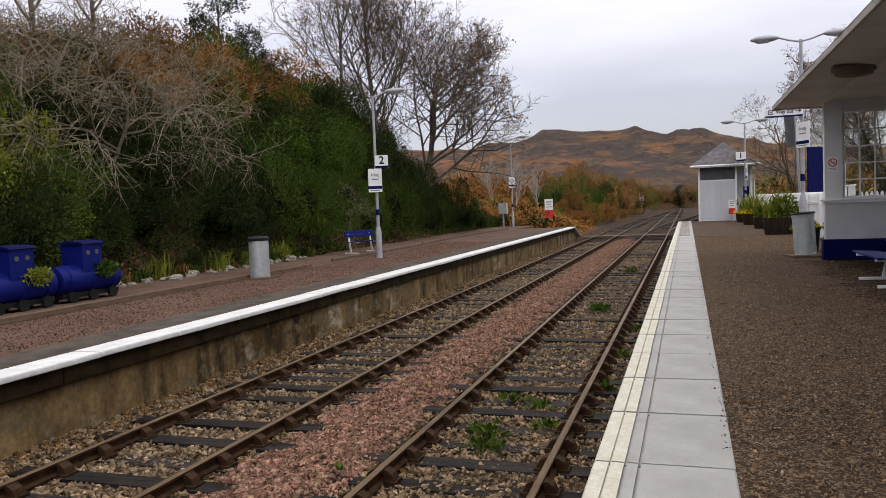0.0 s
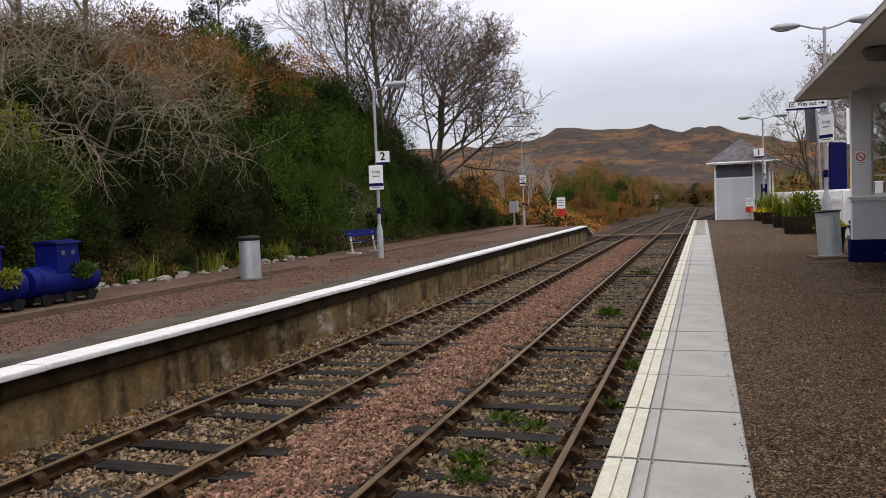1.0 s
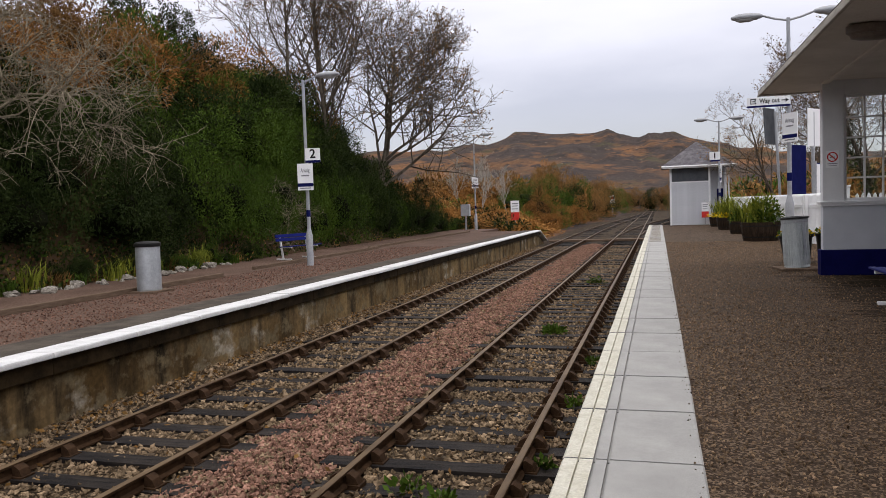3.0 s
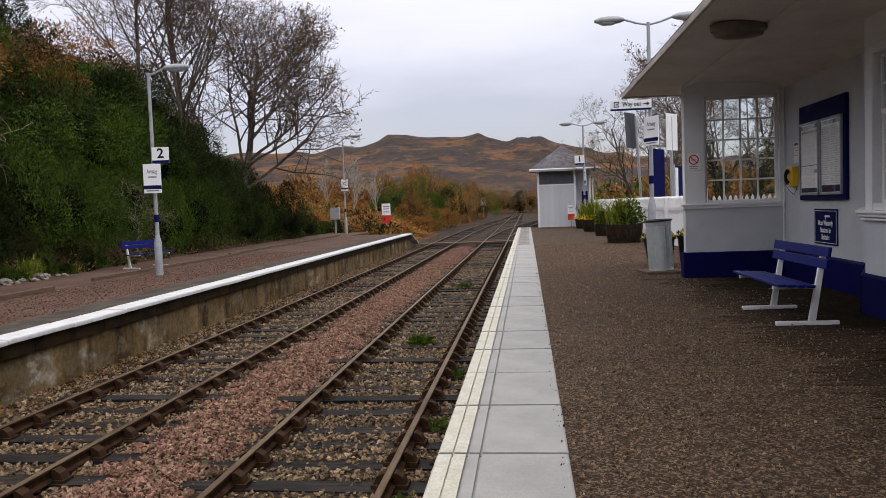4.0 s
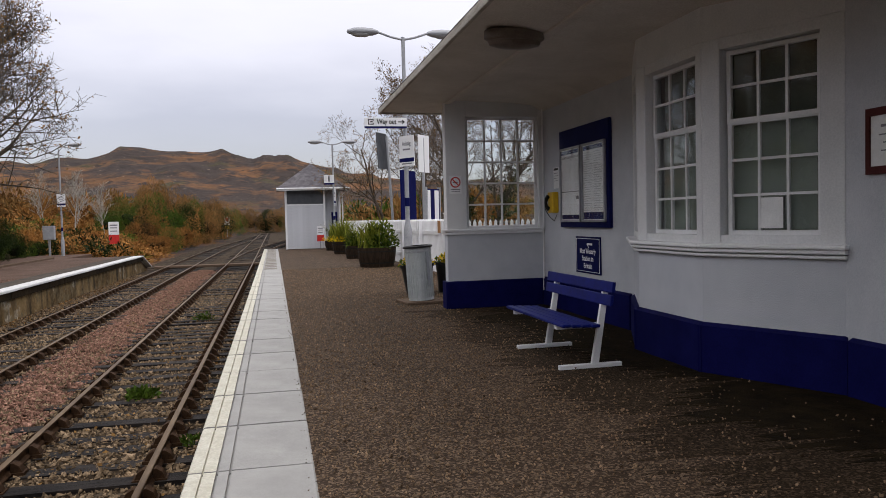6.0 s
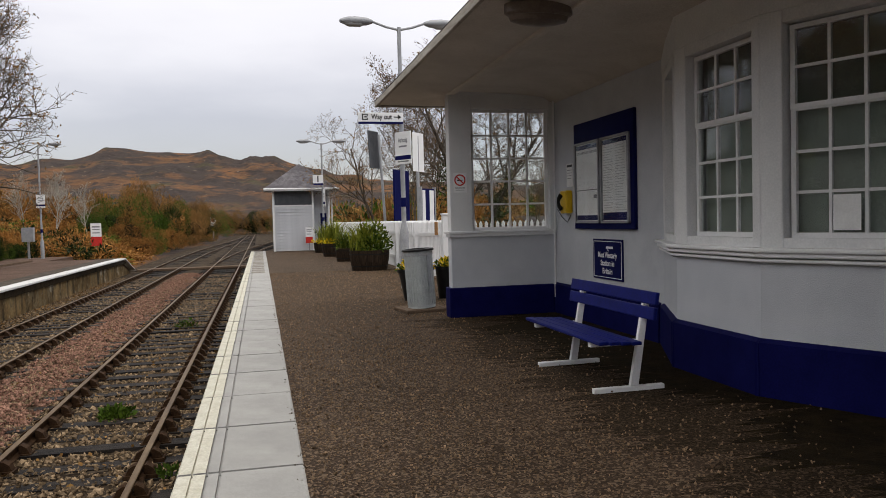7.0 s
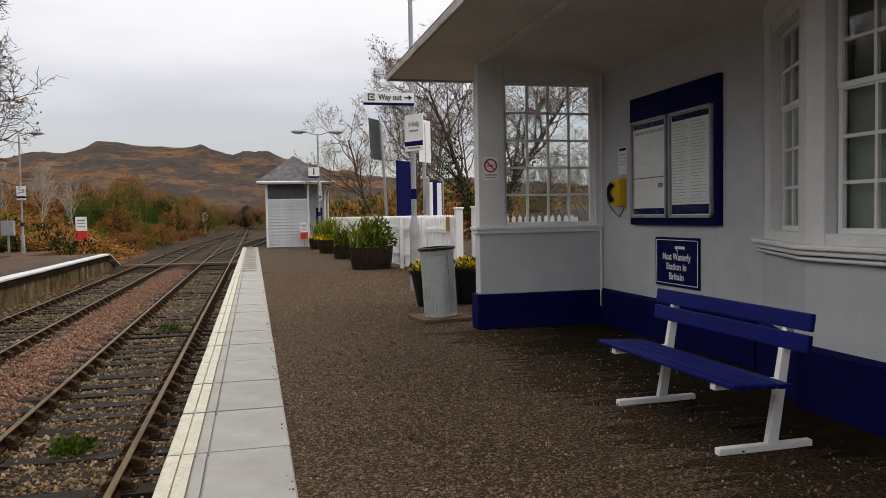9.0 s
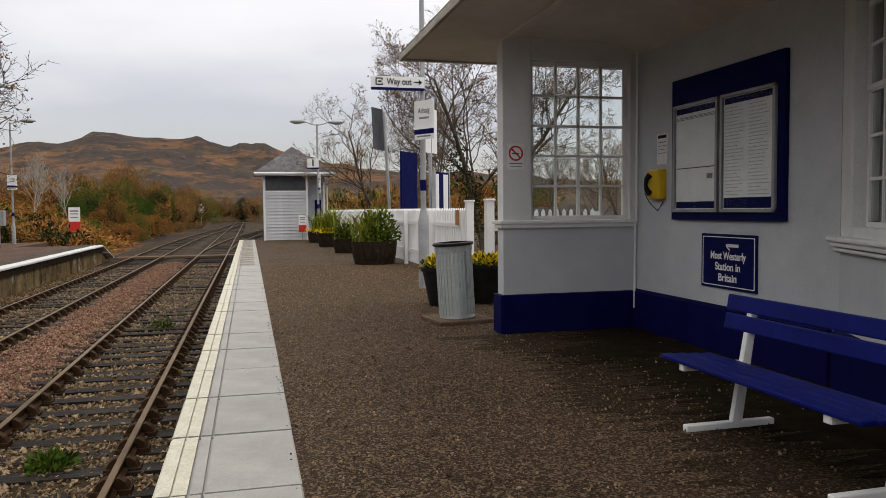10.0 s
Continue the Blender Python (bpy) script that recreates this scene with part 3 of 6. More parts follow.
# ---- far platform ----
ZL = -0.16
b = Build()
b.box(-9.45, -5.98, -14, 46.5, -1.3, ZL, 0)
b.prism([(46.5, -1.3), (46.5, ZL), (49.7, -0.95), (49.7, -1.3)], -9.45, -5.98, "x", 0)
b.box(-12.6, -9.45, -14, 52, -1.3, ZL + 0.01, 0)
far_platform = tagged(put("far_platform", b, M["gravel_red"]), "lower platform of reddish gravel with a white edge", "platform", kind="structure")
b = Build()
b.box(-5.98, -5.88, -14, 46.5, -1.3, ZL - 0.28)
b.prism([(46.5, -1.3), (46.5, ZL - 0.28), (49.6, -1.2), (49.6, -1.3)], -5.98, -5.88, "x")
put("retaining_wall", b, M["concrete"], parent=far_platform, label="stained rendered platform wall")
put("tarmac_strip", Build().box(-6.85, -6.12, -14, 47.1, ZL - 0.05, ZL + 0.005), M["tarmac"], parent=far_platform, label="dark tarmac strip behind the coping")
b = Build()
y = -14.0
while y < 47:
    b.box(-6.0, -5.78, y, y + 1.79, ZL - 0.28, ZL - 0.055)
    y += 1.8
put("stone_course", b, M["dark_course"], parent=far_platform, bevel=0.012, label="dark brown course under the coping")
coping = Build().box(-6.12, -5.67, 0.009, 1.491, -0.055, 0.012, 0)
coping_mesh = coping.mesh("coping_stone", M["coping"])
bm = bmesh.new()
bm.from_mesh(coping_mesh)
bmesh.ops.bevel(bm, geom=[q for q in bm.edges if abs(q.verts[0].co.y - q.verts[1].co.y) > 1], offset=0.012, segments=2, affect="EDGES")
bm.to_mesh(coping_mesh)
bm.free()

for y0, y1, dx in ((-12, 17.2, 0), (19.2, 29, -0.25), (29, 46, -0.6)):
    b = Build().box(-9.52 + dx, -9.40 + dx, y0, y1 - 0.02, ZL, ZL + 0.11)
    tagged(put("timber_edging", b, M["timber"], bevel=0.01), "low weathered timber edging beside the far platform", "edging", "timber edging boards", "structure")

# ---- station building ----
WX = 5.78
building = thing("station_building", pose(WX, 8, 0), "white rendered station building with navy plinth and open canopy", "building")
building.matrix_basis = Matrix.Identity(4)
put("wall", Build().box(WX, WX + 0.25, 11.67, 14.95, 0, 3.6), M["wall"], parent=building)
# Lengthened unseen to y = -6, along with the canopy, to cut light.
put("wall", Build().box(WX, WX + 0.25, -6.0, 8.0, 0, 3.6), M["wall"], parent=building)
put("wall", Build().box(WX + 3.2, WX + 3.4, -6.0, 14.95, 0, 3.6), M["wall"], parent=building)
put("wall", Build().box(WX + 0.25, WX + 3.2, -6.0, -5.8, 0, 3.6), M["wall"], parent=building)
put("wall", Build().box(WX + 0.25, WX + 3.4, 14.95, 15.15, 0, 3.6), M["wall"], parent=building)
b = Build()
b.box(WX - 0.045, WX, 11.74, 14.95, 0, 0.445)
b.prism([(WX - 0.045, 0.445), (WX, 0.445), (WX, 0.475)], 11.74, 14.95)
b.box(WX - 0.045, WX, -6.0, 7.93, 0, 0.445)
b.prism([(WX - 0.045, 0.445), (WX, 0.445), (WX, 0.475)], -6.0, 7.93)
put("plinth", b, M["blue"], parent=building)
# Glazed screen at the end of the canopy.
EY0, EY1, EX0, EX1 = 14.95, 15.15, 4.09, 5.78
put("end_wall", Build().box(EX0, EX1, EY0, EY1, 0, 1.28), M["wall"], parent=building, bevel=0.008)
put("end_wall", Build().box(EX0, 4.44, EY0, EY1, 1.28, 3.52), M["trim"], parent=building, bevel=0.008)
put("end_wall", Build().box(5.70, EX1, EY0, EY1, 1.28, 3.52), M["trim"], parent=building, bevel=0.008)
put("end_wall", Build().box(4.44, 5.70, EY0, EY1, 3.17, 3.52), M["trim"], parent=building, bevel=0.008)
b = Build()
b.box(EX0 - 0.045, EX1 - 0.05, EY0 - 0.045, EY1 + 0.045, 0, 0.455)
put("plinth", b, M["blue"], parent=building, bevel=0.015)
# Plain unseen screen, added at the shelter's other end to keep light out.
put("end_wall", Build().box(EX0, EX1, 4.45, 4.65, 0, 3.40), M["wall"], parent=building, bevel=0.008)
b = Build()
b.box(EX0 - 0.05, EX1 - 0.01, EY0 - 0.05, EY1 + 0.05, 1.275, 1.315)
b.box(EX0 - 0.03, EX1 - 0.01, EY0 - 0.03, EY1 + 0.03, 1.225, 1.275)
put("sill", b, M["white"], parent=building, bevel=0.008)


def sash(name, w, h, cols, rows, m, parent, stile=0.05, bar=0.022, depth=0.04):
    """A glazed sash, w by h from its lower corner, facing -y."""
    b = Build()
    b.box(0, stile, 0, depth, 0, h).box(w - stile, w, 0, depth, 0, h)
    b.box(stile, w - stile, 0, depth, 0, stile).box(stile, w - stile, 0, depth, h - stile, h)
    iw, ih = w - 2 * stile, h - 2 * stile
    s = put(name, b, M["white"], m, parent)
    for i in range(1, cols):
        x = stile + iw * i / cols
        put("glazing_bar", Build().box(x - bar / 2, x + bar / 2, 0.004, depth - 0.004, stile, h - stile), M["white"], None, s)
    for j in range(1, rows):
        z = stile + ih * j / rows
        put("glazing_bar", Build().box(stile, w - stile, 0.006, depth - 0.006, z - bar / 2, z + bar / 2), M["white"], None, s)
    for i in range(cols):
        for j in range(rows):
            x0, z0 = stile + iw * i / cols + bar / 2, stile + ih * j / rows + bar / 2
            p = put("pane", Build().box(x0, x0 + iw / cols - bar, depth / 2 - 0.002, depth / 2 + 0.002, z0, z0 + ih / rows - bar), M["glass"], None, s)
            p.visible_shadow = False
    return s


sash("window", 1.26, 1.86, 4, 5, pose(4.44, 15.03, 1.315), building, 0.05, 0.03)

# Bay window: three faces.
BAY = [(WX, 11.67), (5.22, 10.45), (5.22, 9.17), (WX, 8.0)]


def bay_face(a, c, w0, w1):
    a, c = Vector((*a, 0)), Vector((*c, 0))
    ln = (c - a).length
    u = (c - a) / ln
    # Local x runs along the face, local y into the building.
    m = Matrix(((u.x, -u.y, 0, a.x), (u.y, u.x, 0, a.y), (0, 0, 1, 0), (0, 0, 0, 1)))
    g0, g1 = ln * w0, ln * w1
    put("bay_wall", Build().box(0, ln, 0, 0.2, 0, 1.13), M["wall"], m, building)
    put("bay_lintel", Build().box(0, ln, 0, 0.2, 3.08, 3.5), M["trim"], m, building)
    put("bay_post", Build().box(0, g0 - 0.06, 0, 0.2, 1.13, 3.08), M["trim"], m, building, bevel=0.012)
    put("bay_post", Build().box(g1 + 0.06, ln, 0, 0.2, 1.13, 3.08), M["trim"], m, building, bevel=0.012)
    put("window_head", Build().box(g0 - 0.06, g1 + 0.06, 0.01, 0.2, 2.98, 3.08), M["trim"], m, building)
    put("window_foot", Build().box(g0 - 0.06, g1 + 0.06, 0.01, 0.2, 1.13, 1.29), M["trim"], m, building)
    put("plinth", Build().box(-0.03, ln + 0.03, -0.05, 0.0, 0, 0.445).prism([(-0.05, 0.445), (0.0, 0.445), (0.0, 0.475)], -0.02, ln + 0.02, "x"), M["blue"], m, building)
    put("sill", Build().box(-0.04, ln + 0.04, -0.10, 0.06, 1.175, 1.215).box(-0.03, ln + 0.03, -0.075, 0.0, 1.135, 1.175).box(-0.02, ln + 0.02, -0.05, 0.0, 1.095, 1.125), M["white"], m, building, bevel=0.012)
    sash("window", g1 - g0 + 0.08, 0.66, 3, 2, m @ pose(g0 - 0.04, 0.088, 2.305), building, 0.04, 0.024)
    sash("window", g1 - g0 + 0.08, 1.04, 3, 3, m @ pose(g0 - 0.04, 0.10, 1.29), building, 0.04, 0.024)
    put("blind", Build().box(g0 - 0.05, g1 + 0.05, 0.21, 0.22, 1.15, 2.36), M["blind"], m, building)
    # Added panel behind the upper panes; its darker colour stands for the room's dimness.
    put("dim_room_panel", Build().box(g0 - 0.05, g1 + 0.05, 0.24, 0.25, 2.3, 3.05), M["room"], m, building)


bay_face(BAY[0], BAY[1], 0.22, 0.80)
bay_face(BAY[1], BAY[2], 0.19, 0.87)
bay_face(BAY[2], BAY[3], 0.19, 0.795)
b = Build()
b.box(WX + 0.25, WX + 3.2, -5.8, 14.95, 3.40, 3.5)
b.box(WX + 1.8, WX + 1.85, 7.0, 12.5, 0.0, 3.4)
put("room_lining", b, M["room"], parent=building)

# Canopy: soffit with a cove, eaves board and slated roof.
# The unseen run back to CY0 is added to darken the space beneath.
CY0, CY1 = -7.0, 16.75
b = Build()
b.prism([(3.30, 3.485), (4.09, 3.40), (4.2, 3.43), (5.2, 3.40), (5.6, 3.36), (WX, 3.26), (WX + 0.3, 3.26), (WX + 0.3, 3.62), (3.30, 3.52)], CY0, EY1, "y")
b.prism([(3.30, 3.485), (WX + 0.3, 3.46), (WX + 0.3, 3.54), (3.30, 3.52)], EY1, CY1, "y")
put("canopy", b, M["soffit"], parent=building, smooth=True)
b = Build()
b.box(3.255, 3.30, CY0, CY1, 3.45, 3.545)
b.box(3.255, 9.5, CY1, CY1 + 0.045, 3.45, 3.545)
put("eaves_board", b, M["eaves"], parent=building, bevel=0.008)
b = Build()
b.box(4.09, 4.21, CY0, EY1, 3.375, 3.46)
put("canopy_beam", b, M["soffit"], parent=building, bevel=0.02)
b = Build()
b.add([(3.25, CY0, 3.547), (3.25, CY1 + 0.05, 3.547), (9.6, CY1 + 0.05, 3.547), (9.6, CY0, 3.547), (6.4, CY0 + 3, 5.3), (6.4, CY1 - 3.1, 5.3)],
      [(0, 1, 5, 4), (1, 2, 5), (2, 3, 4, 5), (3, 0, 4), (0, 3, 2, 1)])
put("roof", b, M["slate"], parent=building)
put("conduit", Build().tube([(5.74, 14.90, 0.25), (5.745, 14.90, 1.25), (5.74, 14.86, 1.30), (5.74, 14.86, 3.3)], 0.014), M["white"], parent=building)


# ---- benches ----
def bench(m, label):
    """A slatted bench; its seat faces -x, its length runs along y."""
    t = thing("bench", m, label, "bench", "platform benches")
    for k in range(4):
        put("seat_slat", Build().box(0.075 + 0.1 * k, 0.16 + 0.1 * k, -0.86, 0.86, 0.445 - 0.005 * k, 0.475 - 0.005 * k), M["bench_blue"], None, t, bevel=0.008)
    lean = pose(0.555, 0, 0.45, 0, 9, 0)
    for k in range(2):
        put("back_board", Build().box(-0.022, 0.012, -0.86, 0.86, 0.175 + 0.128 * k, 0.282 + 0.128 * k), M["bench_blue"], lean, t, bevel=0.008)
    for s in (-0.63, 0.63):
        put("foot", Build().box(0.12, 0.78, s - 0.026, s + 0.026, 0, 0.046), M["white"], None, t, bevel=0.008)
        put("leg", Build().prism([(0.46, 0.046), (0.535, 0.046), (0.655, 0.81), (0.60, 0.81)], s - 0.022, s + 0.022), M["white"], None, t, bevel=0.005)
        put("seat_bearer", Build().box(0.09, 0.53, s - 0.028, s + 0.028, 0.40, 0.443), M["white"], None, t, bevel=0.006)
    return t


near_bench = bench(pose(3.84, 10.31, 0, 0, 0, 0.5), "navy slatted bench with white legs under the canopy")
bench(pose(-10.2, 23.6, ZL + 0.01, 0, 0, 164), "navy slatted bench with white legs behind the far platform")


# ---- litter bins ----
def bin_near():
    t = thing("litter_bin", pose(3.86, 16.12, 0), "ribbed galvanised litter bin with black rim on a timber base", "litter bin", "litter bins")
    put("base_board", Build().box(-0.38, 0.38, -0.36, 0.36, 0, 0.05), M["timber"], pose(0, 0, 0, 0, 0, 8), t, bevel=0.01)
    lean = pose(0, 0, 0, 0, -3.2, 0)
    put("drum", Build().lathe([(0.222, 0.05), (0.23, 0.06), (0.222, 0.10), (0.228, 0.98), (0.22, 0.99), (0.20, 0.99), (0.20, 0.12)], 36), M["mesh_bin"], lean, t, True)
    for k in range(30):
        put("rib", Build().box(0.222, 0.236, -0.006, 0.006, 0.10, 0.98), M["mesh_bin"], lean @ pose(0, 0, 0, 0, 0, 12 * k), t)
    put("liner", Build().lathe([(0.236, 0.91), (0.243, 0.93), (0.241, 0.985), (0.246, 0.992), (0.20, 0.99)], 36, cap=False), M["lens_grey"], lean, t, True, label="pale plastic bin liner folded over the rim")
    put("rim", Build().lathe([(0.258, 0.99), (0.268, 0.997), (0.268, 1.015), (0.258, 1.025), (0.20, 1.03), (0.20, 0.99)], 36), M["black"], lean, t, True)
    put("door_strap", Build().box(0.236, 0.25, -0.03, 0.03, 0.3, 0.92), M["steel"], lean @ pose(0, 0, 0, 0, 0, -60), t)
    return t


bin_near()
t = thing("litter_bin", pose(-9.15, 13.9, ZL), "round galvanised litter bin with dark lid on the far platform", "litter bin", "litter bins")
put("base_board", Build().box(-0.36, 0.36, -0.36, 0.36, 0, 0.04), M["timber"], None, t)
put("drum", Build().lathe([(0.25, 0.04), (0.255, 0.06), (0.25, 0.1), (0.25, 0.92), (0.24, 0.98)], 32), M["steel"], None, t, True)
put("lid", Build().lathe([(0.265, 0.97), (0.275, 0.99), (0.27, 1.04), (0.22, 1.075), (0.0, 1.09)], 32, cap=False), M["black"], None, t, True)


# ---- lamps ----
def lantern(t, x0, x1, z, y=0.0):
    """A street lantern between x0 (at the arm) and x1 (its tip)."""
    d = 1 if x1 > x0 else -1
    b = Build().lathe([(0.05, 0), (0.10, 0.12), (0.125, 0.35), (0.11, 0.55), (0.05, 0.70), (0.0, 0.72)], 14, m=Matrix.Translation((x0, y, z)) @ pose(0, 0, 0, 0, 90 * d, 0) @ Matrix.Diagonal((0.8, 1.15, 1, 1)))
    la = put("lantern", b, M["grey_paint"], None, t, True)
    put("lamp_bowl", Build().lathe([(0.06, 0.2), (0.10, 0.28), (0.10, 0.5), (0.05, 0.6)], 12, m=Matrix.Translation((x0, y, z - 0.05)) @ pose(0, 0, 0, 0, 90 * d, 0) @ Matrix.Diagonal((0.7, 1.1, 1, 1))), M["lampglass"], None, la, True)


def lamp(m, h, arms, label, sleeve=1.0):
    t = thing("street_lamp", m, label, "lamp post", "platform lamp posts")
    put("base", Build().lathe([(0.10, 0), (0.10, sleeve), (0.085, sleeve + 0.06), (0.055, sleeve + 0.2)], 16), M["grey_paint"], None, t, True)
    put("pole", Build().lathe([(0.055, sleeve), (0.042, h)], 12), M["grey_paint"], None, t, True)
    put("blue_band", Build().lathe([(0.062, sleeve + 0.55), (0.062, sleeve + 0.75)], 14), M["sign_blue"], None, t, True)
    for a in arms:
        put("arm", Build().tube([(0, 0, h - 0.06), (a * 0.5, 0, h - 0.0), (a, 0, h + 0.10)], 0.026), M["grey_paint"], None, t, True)
        lantern(t, a, a * 2, h + 0.10)
    return t


lamp_a = lamp(pose(4.37, 20.3, 0), 5.72, (-0.58, 0.58), "grey twin-headed lamp post beside the picket fence", 1.25)
lamp_b = lamp(pose(4.45, 43.2, 0), 5.55, (-0.55, 0.55), "grey twin-headed lamp post beside the hut")
lamp_l = lamp(pose(-8.68, 20.7, ZL), 5.45, (0.45,), "grey single-headed lamp post on the far platform", 0.9)
lamp_c = lamp(pose(-10.65, 50.4, ZL - 0.1), 6.4, (0.5,), "grey single-headed lamp post at the far platform's end")


# ---- signs ----
def plate(name, w, h, m, mat, label, category, group="", depth=0.02, parent=None):
    """A plate facing -y, with its middle at m."""
    ob = put(name, Build().box(-w / 2, w / 2, 0, depth, -h / 2, h / 2), mat, m, parent, bevel=0.003)
    return ob if parent else tagged(ob, label, category, group)


def face(x, y, z):
    """Writing that faces -y."""
    return pose(x, y, z, 90, 0, 0)


def number_sign(m, digit, lab):
    t = thing("platform_number_sign", m, lab, "sign", "platform number signs")
    plate("sign_panel", 0.44, 0.42, Matrix.Identity(4), M["sign_white"], "", "", parent=t)
    plate("sign_band", 0.44, 0.07, pose(0, -0.004, -0.175), M["sign_blue"], "", "", parent=t, depth=0.004)
    writing("numeral", digit, 0.36, face(0, -0.006, 0.035), M["black"], t)


def name_sign(m, w, h, text, lab):
    t = thing("station_name_sign", m, lab, "sign", "station name signs")
    plate("sign_panel", w, h, Matrix.Identity(4), M["sign_white"], "", "", parent=t)
    plate("sign_band", w, h * 0.13, pose(0, -0.004, -h * 0.3), M["sign_blue"], "", "", parent=t, depth=0.004)
    writing("station_name", text, h * 0.2, face(0, -0.005, h * 0.24), M["ink"], t, w * 0.6)
    plate("small_print", w * 0.5, h * 0.05, pose(0, -0.003, h * 0.05), M["ink"], "", "", parent=t, depth=0.003)
    plate("small_print", w * 0.7, h * 0.04, pose(0, -0.003, -h * 0.42), M["ink"], "", "", parent=t, depth=0.003)


number_sign(pose(-8.42, 20.60, 3.08, 0, 0, 12), "2", "white platform sign with a black numeral 2 on the lamp post")
name_sign(pose(-8.66, 20.55, 2.46, 0, 0, 12), 0.46, 0.78, "Arisaig", "white station name sign with navy band on the lamp post")
number_sign(pose(4.22, 43.1, 3.66, 0, 0, -10) @ Matrix.Diagonal((1.2, 1.2, 1.2, 1)), "1", "white platform sign with a black numeral 1 on the lamp post")
name_sign(pose(4.48, 43.05, 2.75, 0, 0, -80), 0.5, 0.9, "Arisaig", "white station name sign edge-on on the lamp post")
name_sign(pose(-10.6, 50.25, 3.05, 0, 0, 10), 0.45, 0.75, "Arisaig", "small white station name sign on a far lamp post")
name_sign(pose(4.36, 20.15, 3.08, 0, 0, -58), 0.50, 0.70, "Arisaig", "white station name sign with navy band on the lamp post")

t = thing("way_out_sign", pose(3.90, 20.2, 3.73), "white Way out sign with black arrow and navy edge", "sign")
plate("sign_panel", 0.98, 0.24, Matrix.Identity(4), M["sign_white"], "", "", parent=t, depth=0.04)
plate("sign_band", 0.98, 0.045, pose(0, -0.004, -0.10), M["sign_blue"], "", "", parent=t, depth=0.048)
writing("lettering", "Way out", 0.155, face(0.02, -0.006, 0.025), M["black"], t, 0.46)
put("arrow", Build().box(0.29, 0.41, -0.005, -0.002, 0.012, 0.034).add([(0.38, -0.005, 0.075), (0.38, -0.005, 0.045), (0.41, -0.005, 0.023), (0.38, -0.005, 0.0), (0.38, -0.005, -0.03), (0.45, -0.005, 0.023)], [(0, 1, 2, 5), (2, 3, 4, 5)]), M["black"], None, t)
put("pictogram", Build().box(-0.41, -0.39, -0.006, -0.002, -0.04, 0.09).box(-0.39, -0.29, -0.006, -0.002, 0.07, 0.09).box(-0.39, -0.29, -0.006, -0.002, -0.04, -0.02).box(-0.30, -0.28, -0.006, -0.002, 0.045, 0.09).box(-0.30, -0.28, -0.006, -0.002, -0.04, 0.0).box(-0.36, -0.30, -0.006, -0.002, 0.012, 0.04), M["black"], None, t)
put("bracket", Build().box(0.44, 0.50, 0.01, 0.05, -0.08, 0.08), M["steel"], None, t)

# No smoking sign on the end wall.
t = thing("no_smoking_sign", pose(4.245, 14.944, 2.05), "small white no smoking sign with red ring", "sign")
plate("sign_panel", 0.21, 0.30, pose(0, -0.006, 0), M["sign_white"], "", "", parent=t, depth=0.006)
ring = Build()
prof = [(0.088 * math.cos(a), 0.088 * math.sin(a)) for a in np.linspace(0, 2 * math.pi, 25)[:-1]]
inner = [(0.068 * math.cos(a), 0.068 * math.sin(a)) for a in np.linspace(0, 2 * math.pi, 25)[:-1]]
ring.add([(x, -0.008, z + 0.04) for x, z in prof] + [(x, -0.008, z + 0.04) for x, z in inner], [(i, (i + 1) % 24, 24 + (i + 1) % 24, 24 + i) for i in range(24)])
ring.box(-0.07, 0.07, -0.009, -0.007, -0.009, 0.009, m=Matrix.Translation((0, 0, 0.04)) @ pose(0, 0, 0, 0, 45, 0))
put("prohibition_ring", ring, M["red"], None, t)
put("cigarette", Build().box(-0.045, 0.04, -0.0075, -0.0065, 0.03, 0.043), M["black"], None, t)
put("small_print", Build().box(-0.08, 0.08, -0.0075, -0.0065, -0.085, -0.072).box(-0.07, 0.07, -0.0075, -0.0065, -0.115, -0.108), M["ink"], None, t)


def wall_thing(y, z):
    """Local -y is the way out of the back wall (-x), local x runs along -y."""
    return Matrix.Translation((WX, y, z)) @ pose(0, 0, 0, 0, 0, -90)


